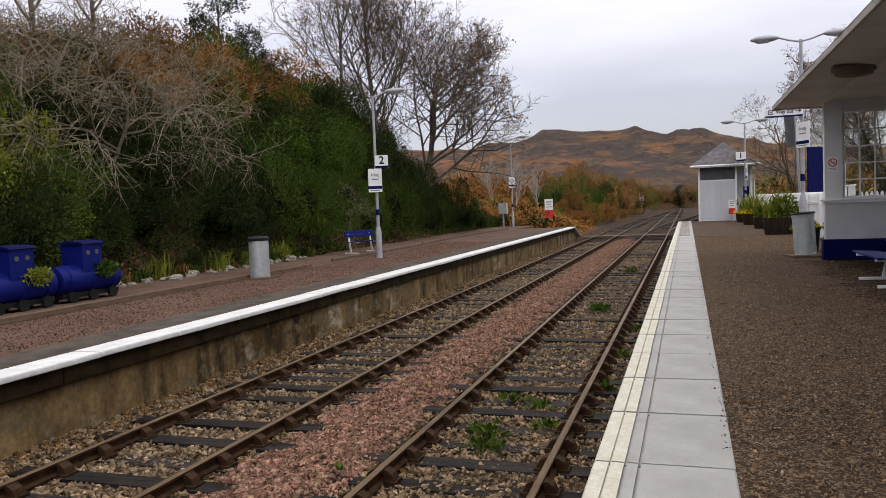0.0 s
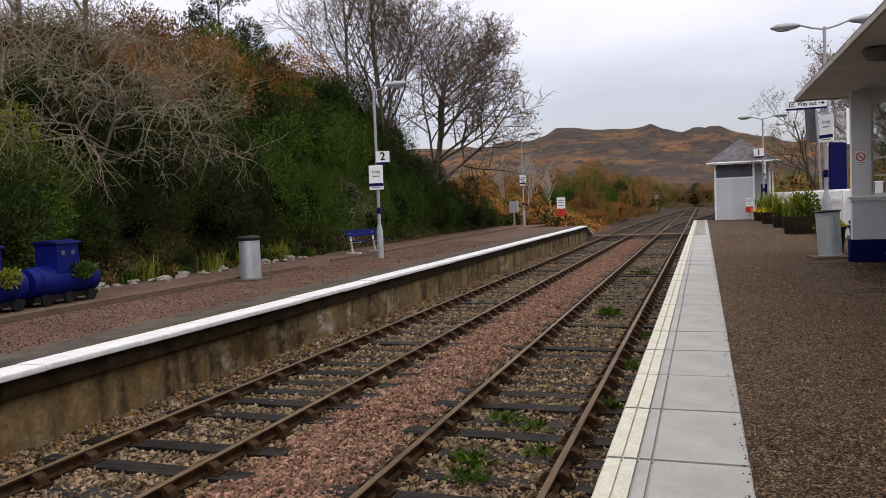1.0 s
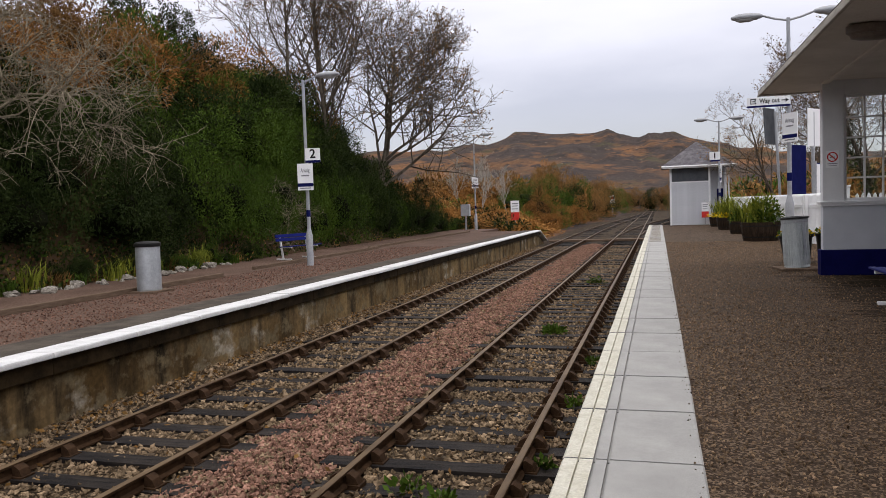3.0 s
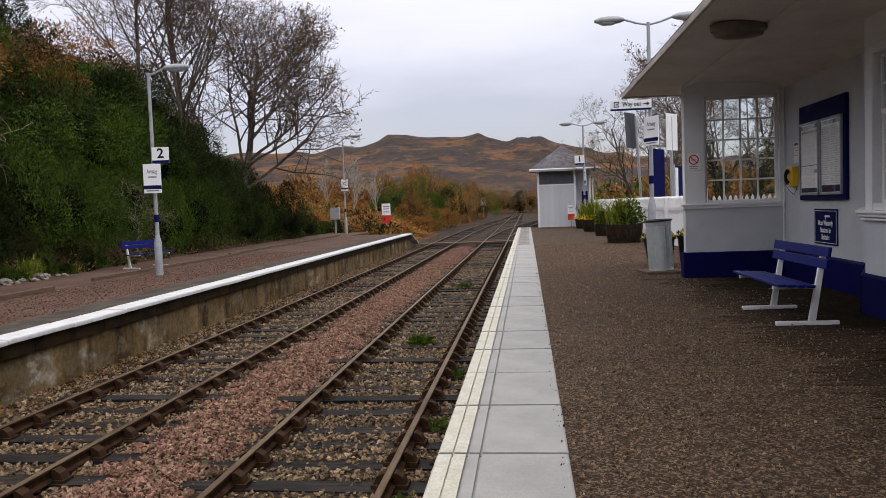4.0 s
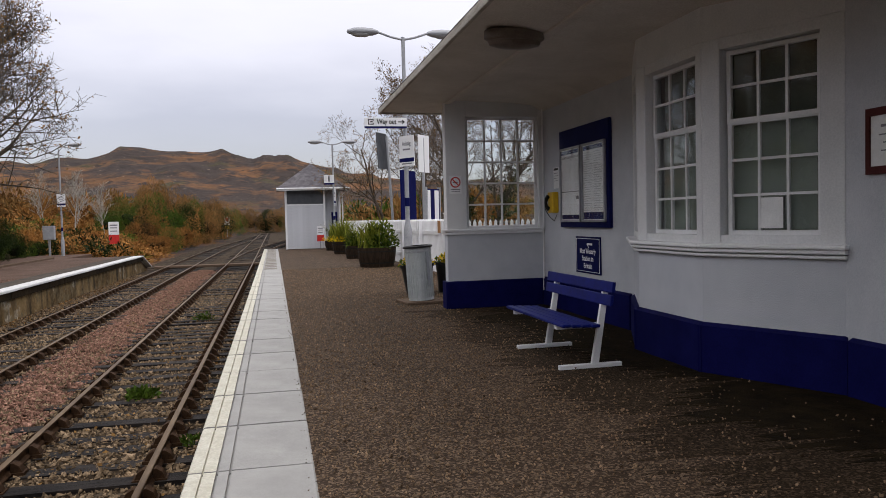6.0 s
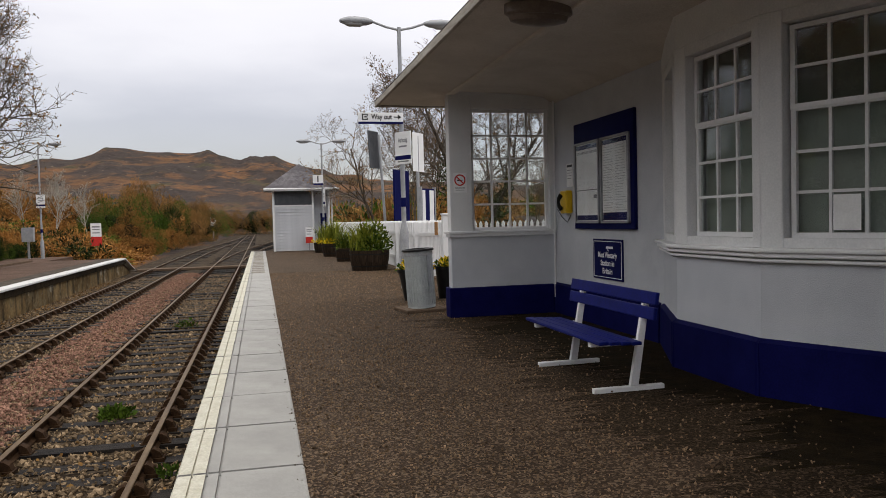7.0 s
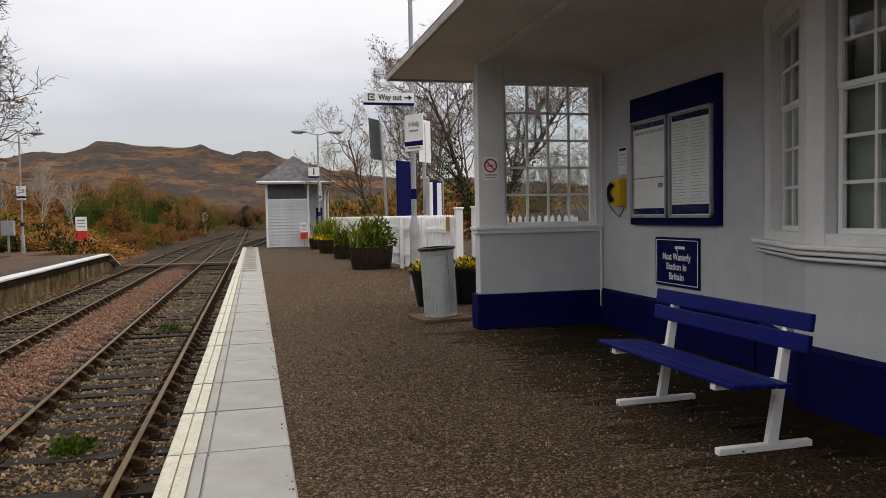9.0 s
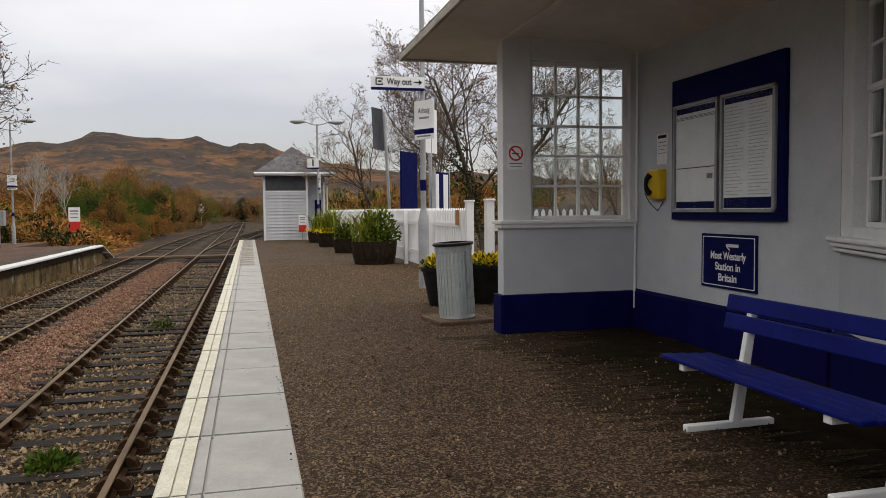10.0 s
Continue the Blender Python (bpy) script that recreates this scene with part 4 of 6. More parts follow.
# Notice board.
t = thing("notice_board", wall_thing(13.17, 2.06), "navy framed notice board with two glazed timetable doors", "notice board")
put("back_panel", Build().box(-0.90, 0.90, -0.05, 0, -0.74, 0.75), M["sign_blue"], None, t, bevel=0.006)
for s, x0 in enumerate((-0.83, 0.015)):
    w = 0.80
    d = put("glazed_door", Build().box(x0, x0 + 0.035, -0.085, -0.05, -0.66, 0.47).box(x0 + w - 0.035, x0 + w, -0.085, -0.05, -0.66, 0.47).box(x0, x0 + w, -0.085, -0.05, -0.66, -0.63).box(x0, x0 + w, -0.085, -0.05, 0.44, 0.47), M["grey_paint"], None, t, bevel=0.004)
    put("timetable", Build().box(x0 + 0.035, x0 + w - 0.035, -0.058, -0.052, -0.63, 0.44), M["paper"], None, d)
    put("header_bar", Build().box(x0 + 0.045, x0 + w - 0.06, -0.0595, -0.058, 0.37, 0.43), M["sign_blue"], None, d)
    put("footer_bar", Build().box(x0 + 0.045, x0 + w - 0.045, -0.0595, -0.058, -0.62, -0.55 + 0.03 * s), M["sign_blue"], None, d)
    lines = Build()
    for k in range(26 if s else 9):
        z = 0.33 - k * 0.033 if s else 0.33 - k * 0.012 if k < 3 else -0.20 - 0.0 * k
        if s:
            for c0 in (x0 + 0.06, x0 + 0.41):
                lines.box(c0, c0 + rng.uniform(0.18, 0.31), -0.0592, -0.058, z, z + 0.007)
        elif k < 4:
            lines.box(x0 + 0.05, x0 + w - 0.06, -0.0592, -0.058, z, z + 0.006)
    put("small_print", lines, M["faint" if s else "ink"], None, d)
    if not s:
        put("rule", Build().box(x0 + 0.05, x0 + w - 0.06, -0.0592, -0.058, -0.205, -0.198), M["black"], None, d)
        put("print_block", Build().box(x0 + 0.60, x0 + 0.70, -0.0592, -0.058, -0.32, -0.27), M["ink"], None, d)
    g = put("pane", Build().box(x0 + 0.035, x0 + w - 0.035, -0.072, -0.069, -0.63, 0.44), M["clear"], None, d)
    g.visible_shadow = False

# Station plaque.
t = thing("station_plaque", wall_thing(13.10, 0.915), "navy enamel plaque with white border and lettering", "sign")
put("plaque_panel", Build().box(-0.44, 0.44, -0.018, 0, -0.27, 0.27), M["sign_blue"], None, t, bevel=0.003)
put("border", Build().box(-0.41, 0.41, -0.020, -0.018, 0.236, 0.244).box(-0.41, 0.41, -0.020, -0.018, -0.244, -0.236).box(-0.414, -0.404, -0.020, -0.018, -0.24, 0.24).box(0.404, 0.414, -0.020, -0.018, -0.24, 0.24), M["sign_white"], None, t)
for k, (s, w) in enumerate((("Most Westerly", 0.56), ("Station in", 0.40), ("Britain", 0.29))):
    writing("lettering", s, 0.105, pose(0, -0.0195, 0.055 - 0.108 * k, 90, 0, 0), M["sign_white"], t, w)
put("emblem", Build().box(-0.10, -0.02, -0.0205, -0.018, 0.15, 0.162, m=pose(0, 0, 0.06, 0, 35, 0) @ Matrix.Translation((0.02, 0, -0.09))).box(-0.02, 0.17, -0.0205, -0.018, 0.145, 0.175), M["sign_white"], None, t)

t = thing("paper_notice", wall_thing(14.34, 2.11), "small white framed notice beside the timetable board", "notice")
put("paper", Build().box(-0.11, 0.11, -0.008, 0, -0.17, 0.17), M["paper"], None, t)
put("header_bar", Build().box(-0.09, 0.09, -0.0095, -0.008, 0.12, 0.155), M["black"], None, t)
put("small_print", Build().box(-0.08, 0.08, -0.0095, -0.008, 0.07, 0.08).box(-0.08, 0.08, -0.0095, -0.008, 0.03, 0.037).box(-0.08, 0.06, -0.0095, -0.008, -0.01, -0.003).box(-0.08, 0.07, -0.0095, -0.008, -0.05, -0.043), M["ink"], None, t)

t = thing("help_phone", wall_thing(14.39, 1.715), "yellow wall telephone with black handset", "telephone")
put("housing", Build().prism([(-0.14, 0.0), (-0.12, -0.10), (0.12, -0.10), (0.14, 0.0)], -0.17, 0.17, "z"), M["yellow"], None, t, bevel=0.02)
put("handset", Build().tube([(-0.03, -0.11, 0.11), (-0.055, -0.14, 0.06), (-0.06, -0.15, 0.0), (-0.055, -0.14, -0.06), (-0.03, -0.11, -0.11)], [0.038, 0.03, 0.022, 0.03, 0.038], 10), M["black"], None, t, True)
put("cord", Build().tube([(-0.05, -0.17, -0.10), (-0.04, -0.10, -0.22), (0.02, -0.04, -0.3), (0.1, -0.02, -0.2)], 0.006, 6), M["black"], None, t)

t = thing("framed_notice", wall_thing(7.42, 2.02), "brown framed printed notice on the white wall", "notice")
put("frame", Build().box(-0.34, 0.34, -0.03, 0, -0.26, -0.20).box(-0.34, 0.34, -0.03, 0, 0.18, 0.24).box(-0.34, -0.30, -0.03, 0, -0.20, 0.18).box(0.30, 0.34, -0.03, 0, -0.20, 0.18), M["brown"], None, t)
put("paper", Build().box(-0.30, 0.30, -0.015, 0, -0.20, 0.18), M["paper"], None, t)
put("small_print", Build().box(-0.2, 0.2, -0.017, -0.015, 0.09, 0.11).box(-0.22, 0.22, -0.017, -0.015, 0.03, 0.04).box(-0.18, 0.2, -0.017, -0.015, -0.03, -0.02).box(-0.2, 0.15, -0.017, -0.015, -0.09, -0.08), M["ink"], None, t)

# Notice stuck inside the bay window.
t = thing("window_notice", pose(5.56, 8.62, 1.48, 0, 0, -64), "white paper notice inside the bay window", "notice")
put("paper", Build().box(-0.10, 0.10, 0, 0.004, -0.13, 0.14), M["paper"], None, t)

# Bulkhead light under the canopy.
t = thing("bulkhead_light", pose(3.80, 10.35, 3.44), "dusty oval bulkhead light under the canopy soffit", "ceiling light")
put("housing", Build().lathe([(0.135, 0.0), (0.155, -0.02), (0.155, -0.10), (0.14, -0.12)], 28, m=Matrix.Diagonal((2.1, 1, 1, 1))), M["lens"], None, t, True)
put("diffuser", Build().lathe([(0.135, -0.115), (0.125, -0.165), (0.08, -0.19), (0.0, -0.20)], 28, m=Matrix.Diagonal((2.15, 1, 1, 1)), cap=False), M["lens"], None, t, True)


# ---- plants ----
def leaves(n, shape, size, seed, up=0.3):
    """Leaf blades (two triangles each) at the places and along the outward ways that shape(random, n) gives."""
    r = np.random.default_rng(seed)
    p, d = shape(r, n)
    d = d + r.normal(0, 0.55, (n, 3)) + np.array((0, 0, up))
    d /= np.linalg.norm(d, axis=1)[:, None]
    a = np.cross(d, r.normal(0, 1, (n, 3)))
    a /= np.linalg.norm(a, axis=1)[:, None] + 1e-9
    s = (size * r.uniform(0.6, 1.4, n))[:, None]
    v = np.stack([p, p + d * s * 0.5 + a * s * 0.28, p + d * s, p + d * s * 0.5 - a * s * 0.28], 1).reshape(-1, 3)
    f = np.arange(4 * n).reshape(-1, 4)
    return v, f


def to_mesh(name, v, f, mat):
    me = bpy.data.meshes.new(name)
    me.from_pydata(v.tolist(), [], f.tolist())
    me.materials.append(mat)
    return me


def mound(seed, flat=0.8, lumps=7):
    """A lumpy bush of about unit radius, standing on z = 0."""
    q = np.random.default_rng(seed + 100)
    c = q.normal(0, 0.42, (lumps, 3))
    c[:, 2] = np.abs(c[:, 2]) * 1.1 * flat + 0.35
    rad = q.uniform(0.32, 0.6, lumps)

    def shape(r, n):
        k = r.integers(0, lumps, n)
        d = r.normal(0, 1, (n, 3))
        d /= np.linalg.norm(d, axis=1)[:, None]
        rr = rad[k][:, None] * (0.55 + 0.5 * r.random((n, 1)) ** 0.6)
        p = c[k] + d * rr
        p[:, 2] = np.abs(p[:, 2])
        return p, d
    return shape, c, rad


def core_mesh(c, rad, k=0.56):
    """One lumpy body inside a bush; its near-black colour stands for the shade there."""
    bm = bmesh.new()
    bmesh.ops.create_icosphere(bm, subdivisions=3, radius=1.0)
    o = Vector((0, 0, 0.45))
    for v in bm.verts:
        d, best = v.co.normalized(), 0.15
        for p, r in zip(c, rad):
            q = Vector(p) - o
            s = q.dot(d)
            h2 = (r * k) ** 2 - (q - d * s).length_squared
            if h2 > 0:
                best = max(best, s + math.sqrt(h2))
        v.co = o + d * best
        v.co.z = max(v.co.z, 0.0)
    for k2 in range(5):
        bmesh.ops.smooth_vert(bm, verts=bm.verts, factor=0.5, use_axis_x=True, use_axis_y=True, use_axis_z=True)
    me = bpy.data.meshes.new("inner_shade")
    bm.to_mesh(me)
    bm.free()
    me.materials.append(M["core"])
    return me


SHRUBS = {}
for kind, mat, n, size, count in (("dark", "leaf_dark", 11000, 0.062, 4), ("mid", "leaf_mid", 10000, 0.058, 3), ("light", "leaf_light", 7000, 0.065, 2), ("bracken", "bracken", 8000, 0.075, 3), ("brown", "leaf_brown", 8000, 0.06, 2)):
    for i in range(count):
        sh, c, rad = mound(31 * i + len(kind) * 7, 0.8, 9)
        v, f = leaves(n, sh, size, i + 5 * len(kind))
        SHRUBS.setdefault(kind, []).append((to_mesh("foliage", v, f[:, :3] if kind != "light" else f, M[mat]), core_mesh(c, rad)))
LABEL = {"dark": "dense dark evergreen shrub on the steep bank", "mid": "green leafy shrub on the steep bank", "light": "yellow-green broadleaf shrub on the bank", "bracken": "rusty brown autumn bracken clump on the bank", "brown": "brown autumn shrub on the bank"}


def shrub(kind, x, y, z, sx, sz):
    fo, co = SHRUBS[kind][int(rng.integers(len(SHRUBS[kind])))]
    t = thing("shrub", Matrix.Translation((x, y, z)) @ pose(0, 0, 0, 0, 0, rng.uniform(0, 360)) @ Matrix.Diagonal((sx, sx * rng.uniform(0.85, 1.15), sz, 1)), LABEL[kind], "shrub", kind + " shrubs")
    put("foliage", fo, None, None, t)
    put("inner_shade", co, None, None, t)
    return t


def pick(u, table):
    for share, kind in table:
        if u < share:
            return kind
        u -= share
    return table[-1][1]


# Bank behind the far platform: foot, middle and brow.
for x0, step, lo, hi, table in ((-13.5, 1.45, 1.15, 1.6, ((0.62, "dark"), (0.38, "mid"))),
                                (-15.2, 1.8, 1.7, 2.3, ((0.55, "dark"), (0.40, "mid"), (0.05, "brown"))),
                                (-16.8, 2.0, 1.9, 2.4, ((0.30, "dark"), (0.38, "mid"), (0.32, "bracken"))),
                                (-19.2, 2.2, 1.9, 2.5, ((0.10, "dark"), (0.15, "mid"), (0.50, "bracken"), (0.25, "brown")))):
    y = -4.0
    while y < 55:
        fade = 1 - 0.62 * smoothstep(34, 54, y)
        s = rng.uniform(lo, hi) * fade
        x = x0 + rng.uniform(-0.5, 0.4) + (1 - fade) * 1.5
        s *= 0.72 if x0 < -15 and y < 20 else 1
        kind = "mid" if x0 > -16 and 27 < y < 33 else ("bracken" if rng.random() < 0.35 else "brown" if rng.random() < 0.6 else "mid") if x0 < -16 and y < 22 else pick(rng.random(), table)
        shrub(kind, x, y, height(x, y) - 0.15, s, s * rng.uniform(0.85, 1.2) * (1.55 if x0 > -14 and y > 15 else 1))
        y += step * rng.uniform(0.8, 1.2) * (0.6 + 0.4 * fade)
shrub("light", -14.7, 10.9, height(-14.7, 10.9) + 0.2, 0.95, 1.5)
shrub("light", -14.2, 10.2, height(-14.2, 10.2) + 0.1, 0.9, 1.5)
for k in range(26):
    y = rng.uniform(6, 24)
    shrub("light" if rng.random() < 0.15 else "dark" if rng.random() < 0.5 else "mid", rng.uniform(-12.7, -12.1), y, ZL, rng.uniform(0.22, 0.42), rng.uniform(0.3, 0.6))


def heath(name, n, where, table, label):
    """A wide stretch of low growth as one mesh for each kind of leaf."""
    for kind, mat in (("bracken", "bracken"), ("mid", "leaf_mid"), ("dark", "leaf_dark"), ("brown", "leaf_brown")):
        vs, fs, k = [], [], 0
        for i in range(n):
            if pick(rng.random(), table) != kind:
                continue
            x, y, s, sz = where()
            sh, c, rad = mound(int(rng.integers(1000)), 0.7, 6)
            v, f = leaves(480, sh, 0.24, int(rng.integers(10000)))
            vs.append(v * np.array((s, s, sz)) + np.array((x, y, height(x, y) - 0.1)))
            fs.append(f[:, :3] + k)
            k += len(v)
        if vs:
            ob = new(name, to_mesh(name, np.concatenate(vs), np.concatenate(fs), M[mat]))
            tagged(ob, label + (" of rusty bracken" if kind == "bracken" else " of " + ("green gorse" if kind == "mid" else "dark gorse" if kind == "dark" else "brown scrub")), "heath", kind="stuff")


def left_heath():
    y = 53 + 130 * rng.random() ** 1.6
    return -7.6 - (y - 38) * 0.6 * rng.random() ** 0.8, y, rng.uniform(0.7, 1.6), rng.uniform(0.5, 1.2)


def right_heath():
    y = 50 + 110 * rng.random()
    return 7.5 + (y - 30) * 0.45 * rng.random(), y, rng.uniform(1.2, 2.8), rng.uniform(1.3, 2.9)


def far_left():
    y = 90 + 190 * rng.random()
    return -10 - 75 * rng.random() * y / 150, y, rng.uniform(1.4, 3.2), rng.uniform(1.4, 3.8)


heath("heathland", 420, left_heath, ((0.66, "bracken"), (0.14, "mid"), (0.08, "dark"), (0.12, "brown")), "low rough stretch")
heath("heathland", 90, right_heath, ((0.15, "bracken"), (0.15, "mid"), (0.25, "dark"), (0.45, "brown")), "tall rough stretch")
heath("heathland", 520, far_left, ((0.30, "bracken"), (0.15, "mid"), (0.20, "dark"), (0.35, "brown")), "distant rough stretch")
for x, y, s, sz, kind in ((-8.6, 72, 1.5, 1.6, "bracken"), (-8.2, 76, 1.3, 1.4, "mid"), (-10.2, 76, 1.9, 2.2, "bracken"), (-8.9, 81, 1.9, 2.4, "mid"), (-11.6, 80, 2.2, 2.9, "mid"), (-8.3, 86, 1.6, 2.2, "bracken"),
                          (-10.3, 87, 2.2, 3.4, "mid"), (-9.0, 92, 2.2, 3.4, "dark"), (-12.0, 90, 2.3, 4.0, "brown"), (-11.3, 97, 2.2, 5.2, "brown"), (-12.6, 99, 1.9, 5.0, "bracken"), (-9.2, 100, 2.2, 3.6, "mid"), (-14.5, 84, 2.0, 2.4, "mid"),
                          (-8.6, 108, 2.3, 3.6, "brown"), (-10.6, 110, 2.4, 4.2, "brown"), (-8.0, 118, 2.3, 3.6, "brown"), (-10.2, 122, 2.6, 4.4, "brown"), (-7.8, 130, 2.4, 3.4, "dark"), (-9.8, 136, 2.8, 4.4, "brown"), (-8.4, 146, 2.6, 3.8, "brown"),
                          (-7.2, 158, 2.8, 3.6, "mid"), (-9.5, 160, 3.0, 5.0, "brown"), (-6.5, 172, 2.8, 4.2, "brown"), (-4.0, 184, 3.0, 4.5, "brown"), (-1.0, 192, 3.0, 4.2, "dark"), (3.0, 190, 3.2, 4.6, "brown"), (7.0, 186, 3.2, 5.0, "brown"), (5.5, 172, 2.4, 3.4, "mid")):
    shrub(kind, x, y, height(x, y) - 0.1, s, sz)


def bare_tree(seed, tall, trunk, levels, mat, bow=0.25, leafy=0, leaf_mat=None, droop=0.0, kids=(8, 7, 6, 5), wide=0.62, fork=0.22, lift=0.06, ivy=0, reach=1.0):
    """A trunk, each limb with its twigs as a mesh of tapered tubes, and leaves still hanging on the twigs."""
    r = random.Random(seed)
    trunk_b, limbs, tips = Build(), [], []

    def grow(b, p, d, ln, rad, lv):
        segs = 6 if lv < 2 else 4 if lv < 3 else 3
        pts, rr = [p], [rad]
        for i in range(segs):
            d = (d + Vector((r.gauss(0, bow), r.gauss(0, bow), r.gauss(0, bow) + (lift if lv < 2 else 0.02) - droop * lv))).normalized()
            p = p + d * ln / segs
            pts.append(p)
            rr.append(rad * (1 - 0.72 * (i + 1) / segs) + 0.0025)
        b.tube(pts, rr, 7 if lv == 0 else 4 if lv == 1 else 3)
        if lv >= levels - 1:
            tips.extend(pts[1:])
            return
        for k in range(kids[lv]):
            f = fork + (1 - fork) * (k + r.random()) / kids[lv]
            i = min(int(f * segs), segs - 1)
            q = pts[i].lerp(pts[i + 1], f * segs - i)
            axis_d = (pts[i + 1] - pts[i]).normalized()
            side = axis_d.orthogonal().normalized()
            side.rotate(Matrix.Rotation(r.uniform(0, 6.283), 3, axis_d))
            if lv == 0:
                b2 = Build()
                limbs.append(b2)
            else:
                b2 = b
            grow(b2, q, (axis_d * (1 - wide) + side * wide + Vector((0, 0, 0.12))).normalized(), ln * r.uniform(0.42, 0.68) * (1.12 - 0.5 * f) * (reach if lv == 0 else 1), max(rr[i] * 0.55, 0.005), lv + 1)

    grow(trunk_b, Vector((0, 0, -0.2)), Vector((0, 0, 1)), tall, trunk, 0)
    wood = [trunk_b.mesh("trunk", mat, True, fix=False)] + [q.mesh("limb", mat, True, fix=False) for q in limbs]
    fol = None
    if leafy:
        q = np.random.default_rng(seed)
        pt = np.array([tuple(p) for p in tips])
        pt = pt[q.integers(0, len(pt), leafy)] + q.normal(0, 0.06, (leafy, 3))
        v, f = leaves(leafy, lambda rr_, n: (pt, q.normal(0, 1, (n, 3))), 0.085, seed, -0.2)
        fol = to_mesh("crown", v, f, M[leaf_mat])
    climber = None
    if ivy:
        q = np.random.default_rng(seed + 1)
        stem = [p for k, p in enumerate(trunk_b.v) if p[2] < tall * 0.7] + [p for b2 in limbs[:4] for p in b2.v[:8]]
        pt = np.array(stem)[q.integers(0, len(stem), ivy)] + q.normal(0, 0.16, (ivy, 3)) + np.stack([0 * q.random(ivy), 0 * q.random(ivy), q.uniform(-0.7, 0.7, ivy)], 1)
        v, f = leaves(ivy, lambda rr_, n: (pt, q.normal(0, 1, (n, 3))), 0.13, seed + 2, -0.2)
        climber = to_mesh("ivy", v, f, M["leaf_dark"])
    return wood, fol, climber


TREES = {
    "big": bare_tree(8, 6.3, 0.16, 5, M["bark"], 0.11, 3600, "leaf_brown", 0.0, (17, 10, 7, 4), 0.60, 0.24, 0.09, reach=1.35),
    "twisted": bare_tree(11, 2.8, 0.055, 4, M["pale_bark"], 0.20, 0, None, 0.07, (10, 9, 6), 0.72, 0.12, reach=1.75),
    "birch": bare_tree(21, 7.5, 0.10, 5, M["bark"], 0.12, 2200, "leaf_brown", 0.0, (12, 7, 6, 4), 0.50),
    "leafy": bare_tree(29, 8.5, 0.15, 5, M["bark_dark"], 0.14, 4200, "leaf_brown", 0.0, (10, 7, 5, 4), 0.52),
    "ivied": bare_tree(33, 8.5, 0.15, 5, M["bark_dark"], 0.13, 5200, "leaf_brown", 0.0, (13, 8, 5, 4), 0.55, ivy=1500),
    "sapling": bare_tree(41, 4.2, 0.05, 4, M["birch_bark"], 0.10, 0, None, 0.0, (12, 8, 5), 0.42),
    "holly": bare_tree(51, 4.0, 0.07, 4, M["bark_dark"], 0.1, 5200, "leaf_dark", 0.0, (12, 6, 4), 0.6),
}


def tree(kind, x, y, s, label, z=None, turn=None, lean=0):
    wood, fol, climber = TREES[kind]
    t = thing("tree", Matrix.Translation((x, y, height(x, y) - 0.05 if z is None else z)) @ pose(0, 0, 0, 0, lean, 0) @ pose(0, 0, 0, 0, 0, rng.uniform(0, 360) if turn is None else turn) @ Matrix.Diagonal((s, s, s, 1)), label, "tree")
    for k, q in enumerate(wood):
        put("limb" if k else "trunk", q, None, None, t)
    if fol:
        put("crown", fol, None, None, t)
    if climber:
        put("ivy", climber, None, None, t, label="dark ivy climbing the trunk")
    return t


tree("big", -13.6, 39.5, 1.58, "large bare spreading tree with a few brown leaves", None, 20)
tree("birch", -14.6, 36.5, 1.35, "slender bare tree on the bank")
tree("birch", -15.8, 39.0, 1.45, "slender bare tree on the bank")
tree("birch", -16.5, 35.0, 1.25, "slender bare tree on the bank")
tree("twisted", -14.6, 12.4, 1.15, "twisted lichen-grey bare tree hanging from the bank", 2.9, 40, 14)
tree("twisted", -14.5, 14.6, 1.2, "twisted lichen-grey bare tree hanging from the bank", 2.6, 160, 20)
tree("twisted", -14.8, 16.8, 1.2, "twisted lichen-grey bare tree hanging from the bank", 3.0, 250, 18)
tree("twisted", -15.2, 13.6, 1.3, "twisted lichen-grey bare tree hanging from the bank", 4.0, 310, 10)
tree("twisted", -15.4, 16.0, 1.2, "twisted lichen-grey bare tree hanging from the bank", 4.2, 80, 12)
tree("birch", -17.0, 15.0, 0.95, "bare tree standing above the bank")
tree("birch", -18.0, 18.5, 0.95, "bare tree standing above the bank")
tree("leafy", -18.5, 13.0, 0.75, "dark tree with brown leaves above the bank")
tree("holly", -17.6, 25.8, 1.15, "narrow dark evergreen tree above the bank")
tree("holly", -18.4, 28.2, 0.9, "narrow dark evergreen tree above the bank")
tree("twisted", -13.0, 27.5, 0.7, "small twisted bare tree on the bank", None, 0, 25)
for x, y, s, kind in ((9.5, 33, 0.8, "ivied"), (11.0, 36, 0.85, "ivied"), (8.3, 40, 0.7, "birch"), (13.0, 31, 0.42, "birch"), (10.2, 44, 0.8, "birch"), (14, 38, 0.5, "birch"), (7.6, 46, 0.7, "leafy"), (16.5, 36, 0.5, "leafy")):
    tree(kind, x, y, s, "half-bare autumn tree behind the picket fence", -0.1)
for x, y, s in ((-15.5, 74, 1.1), (-14.0, 78, 1.0), (-17.5, 72, 1.0), (-20, 95, 1.3)):
    tree("sapling", x, y, s, "pale bare birch sapling on the heath")


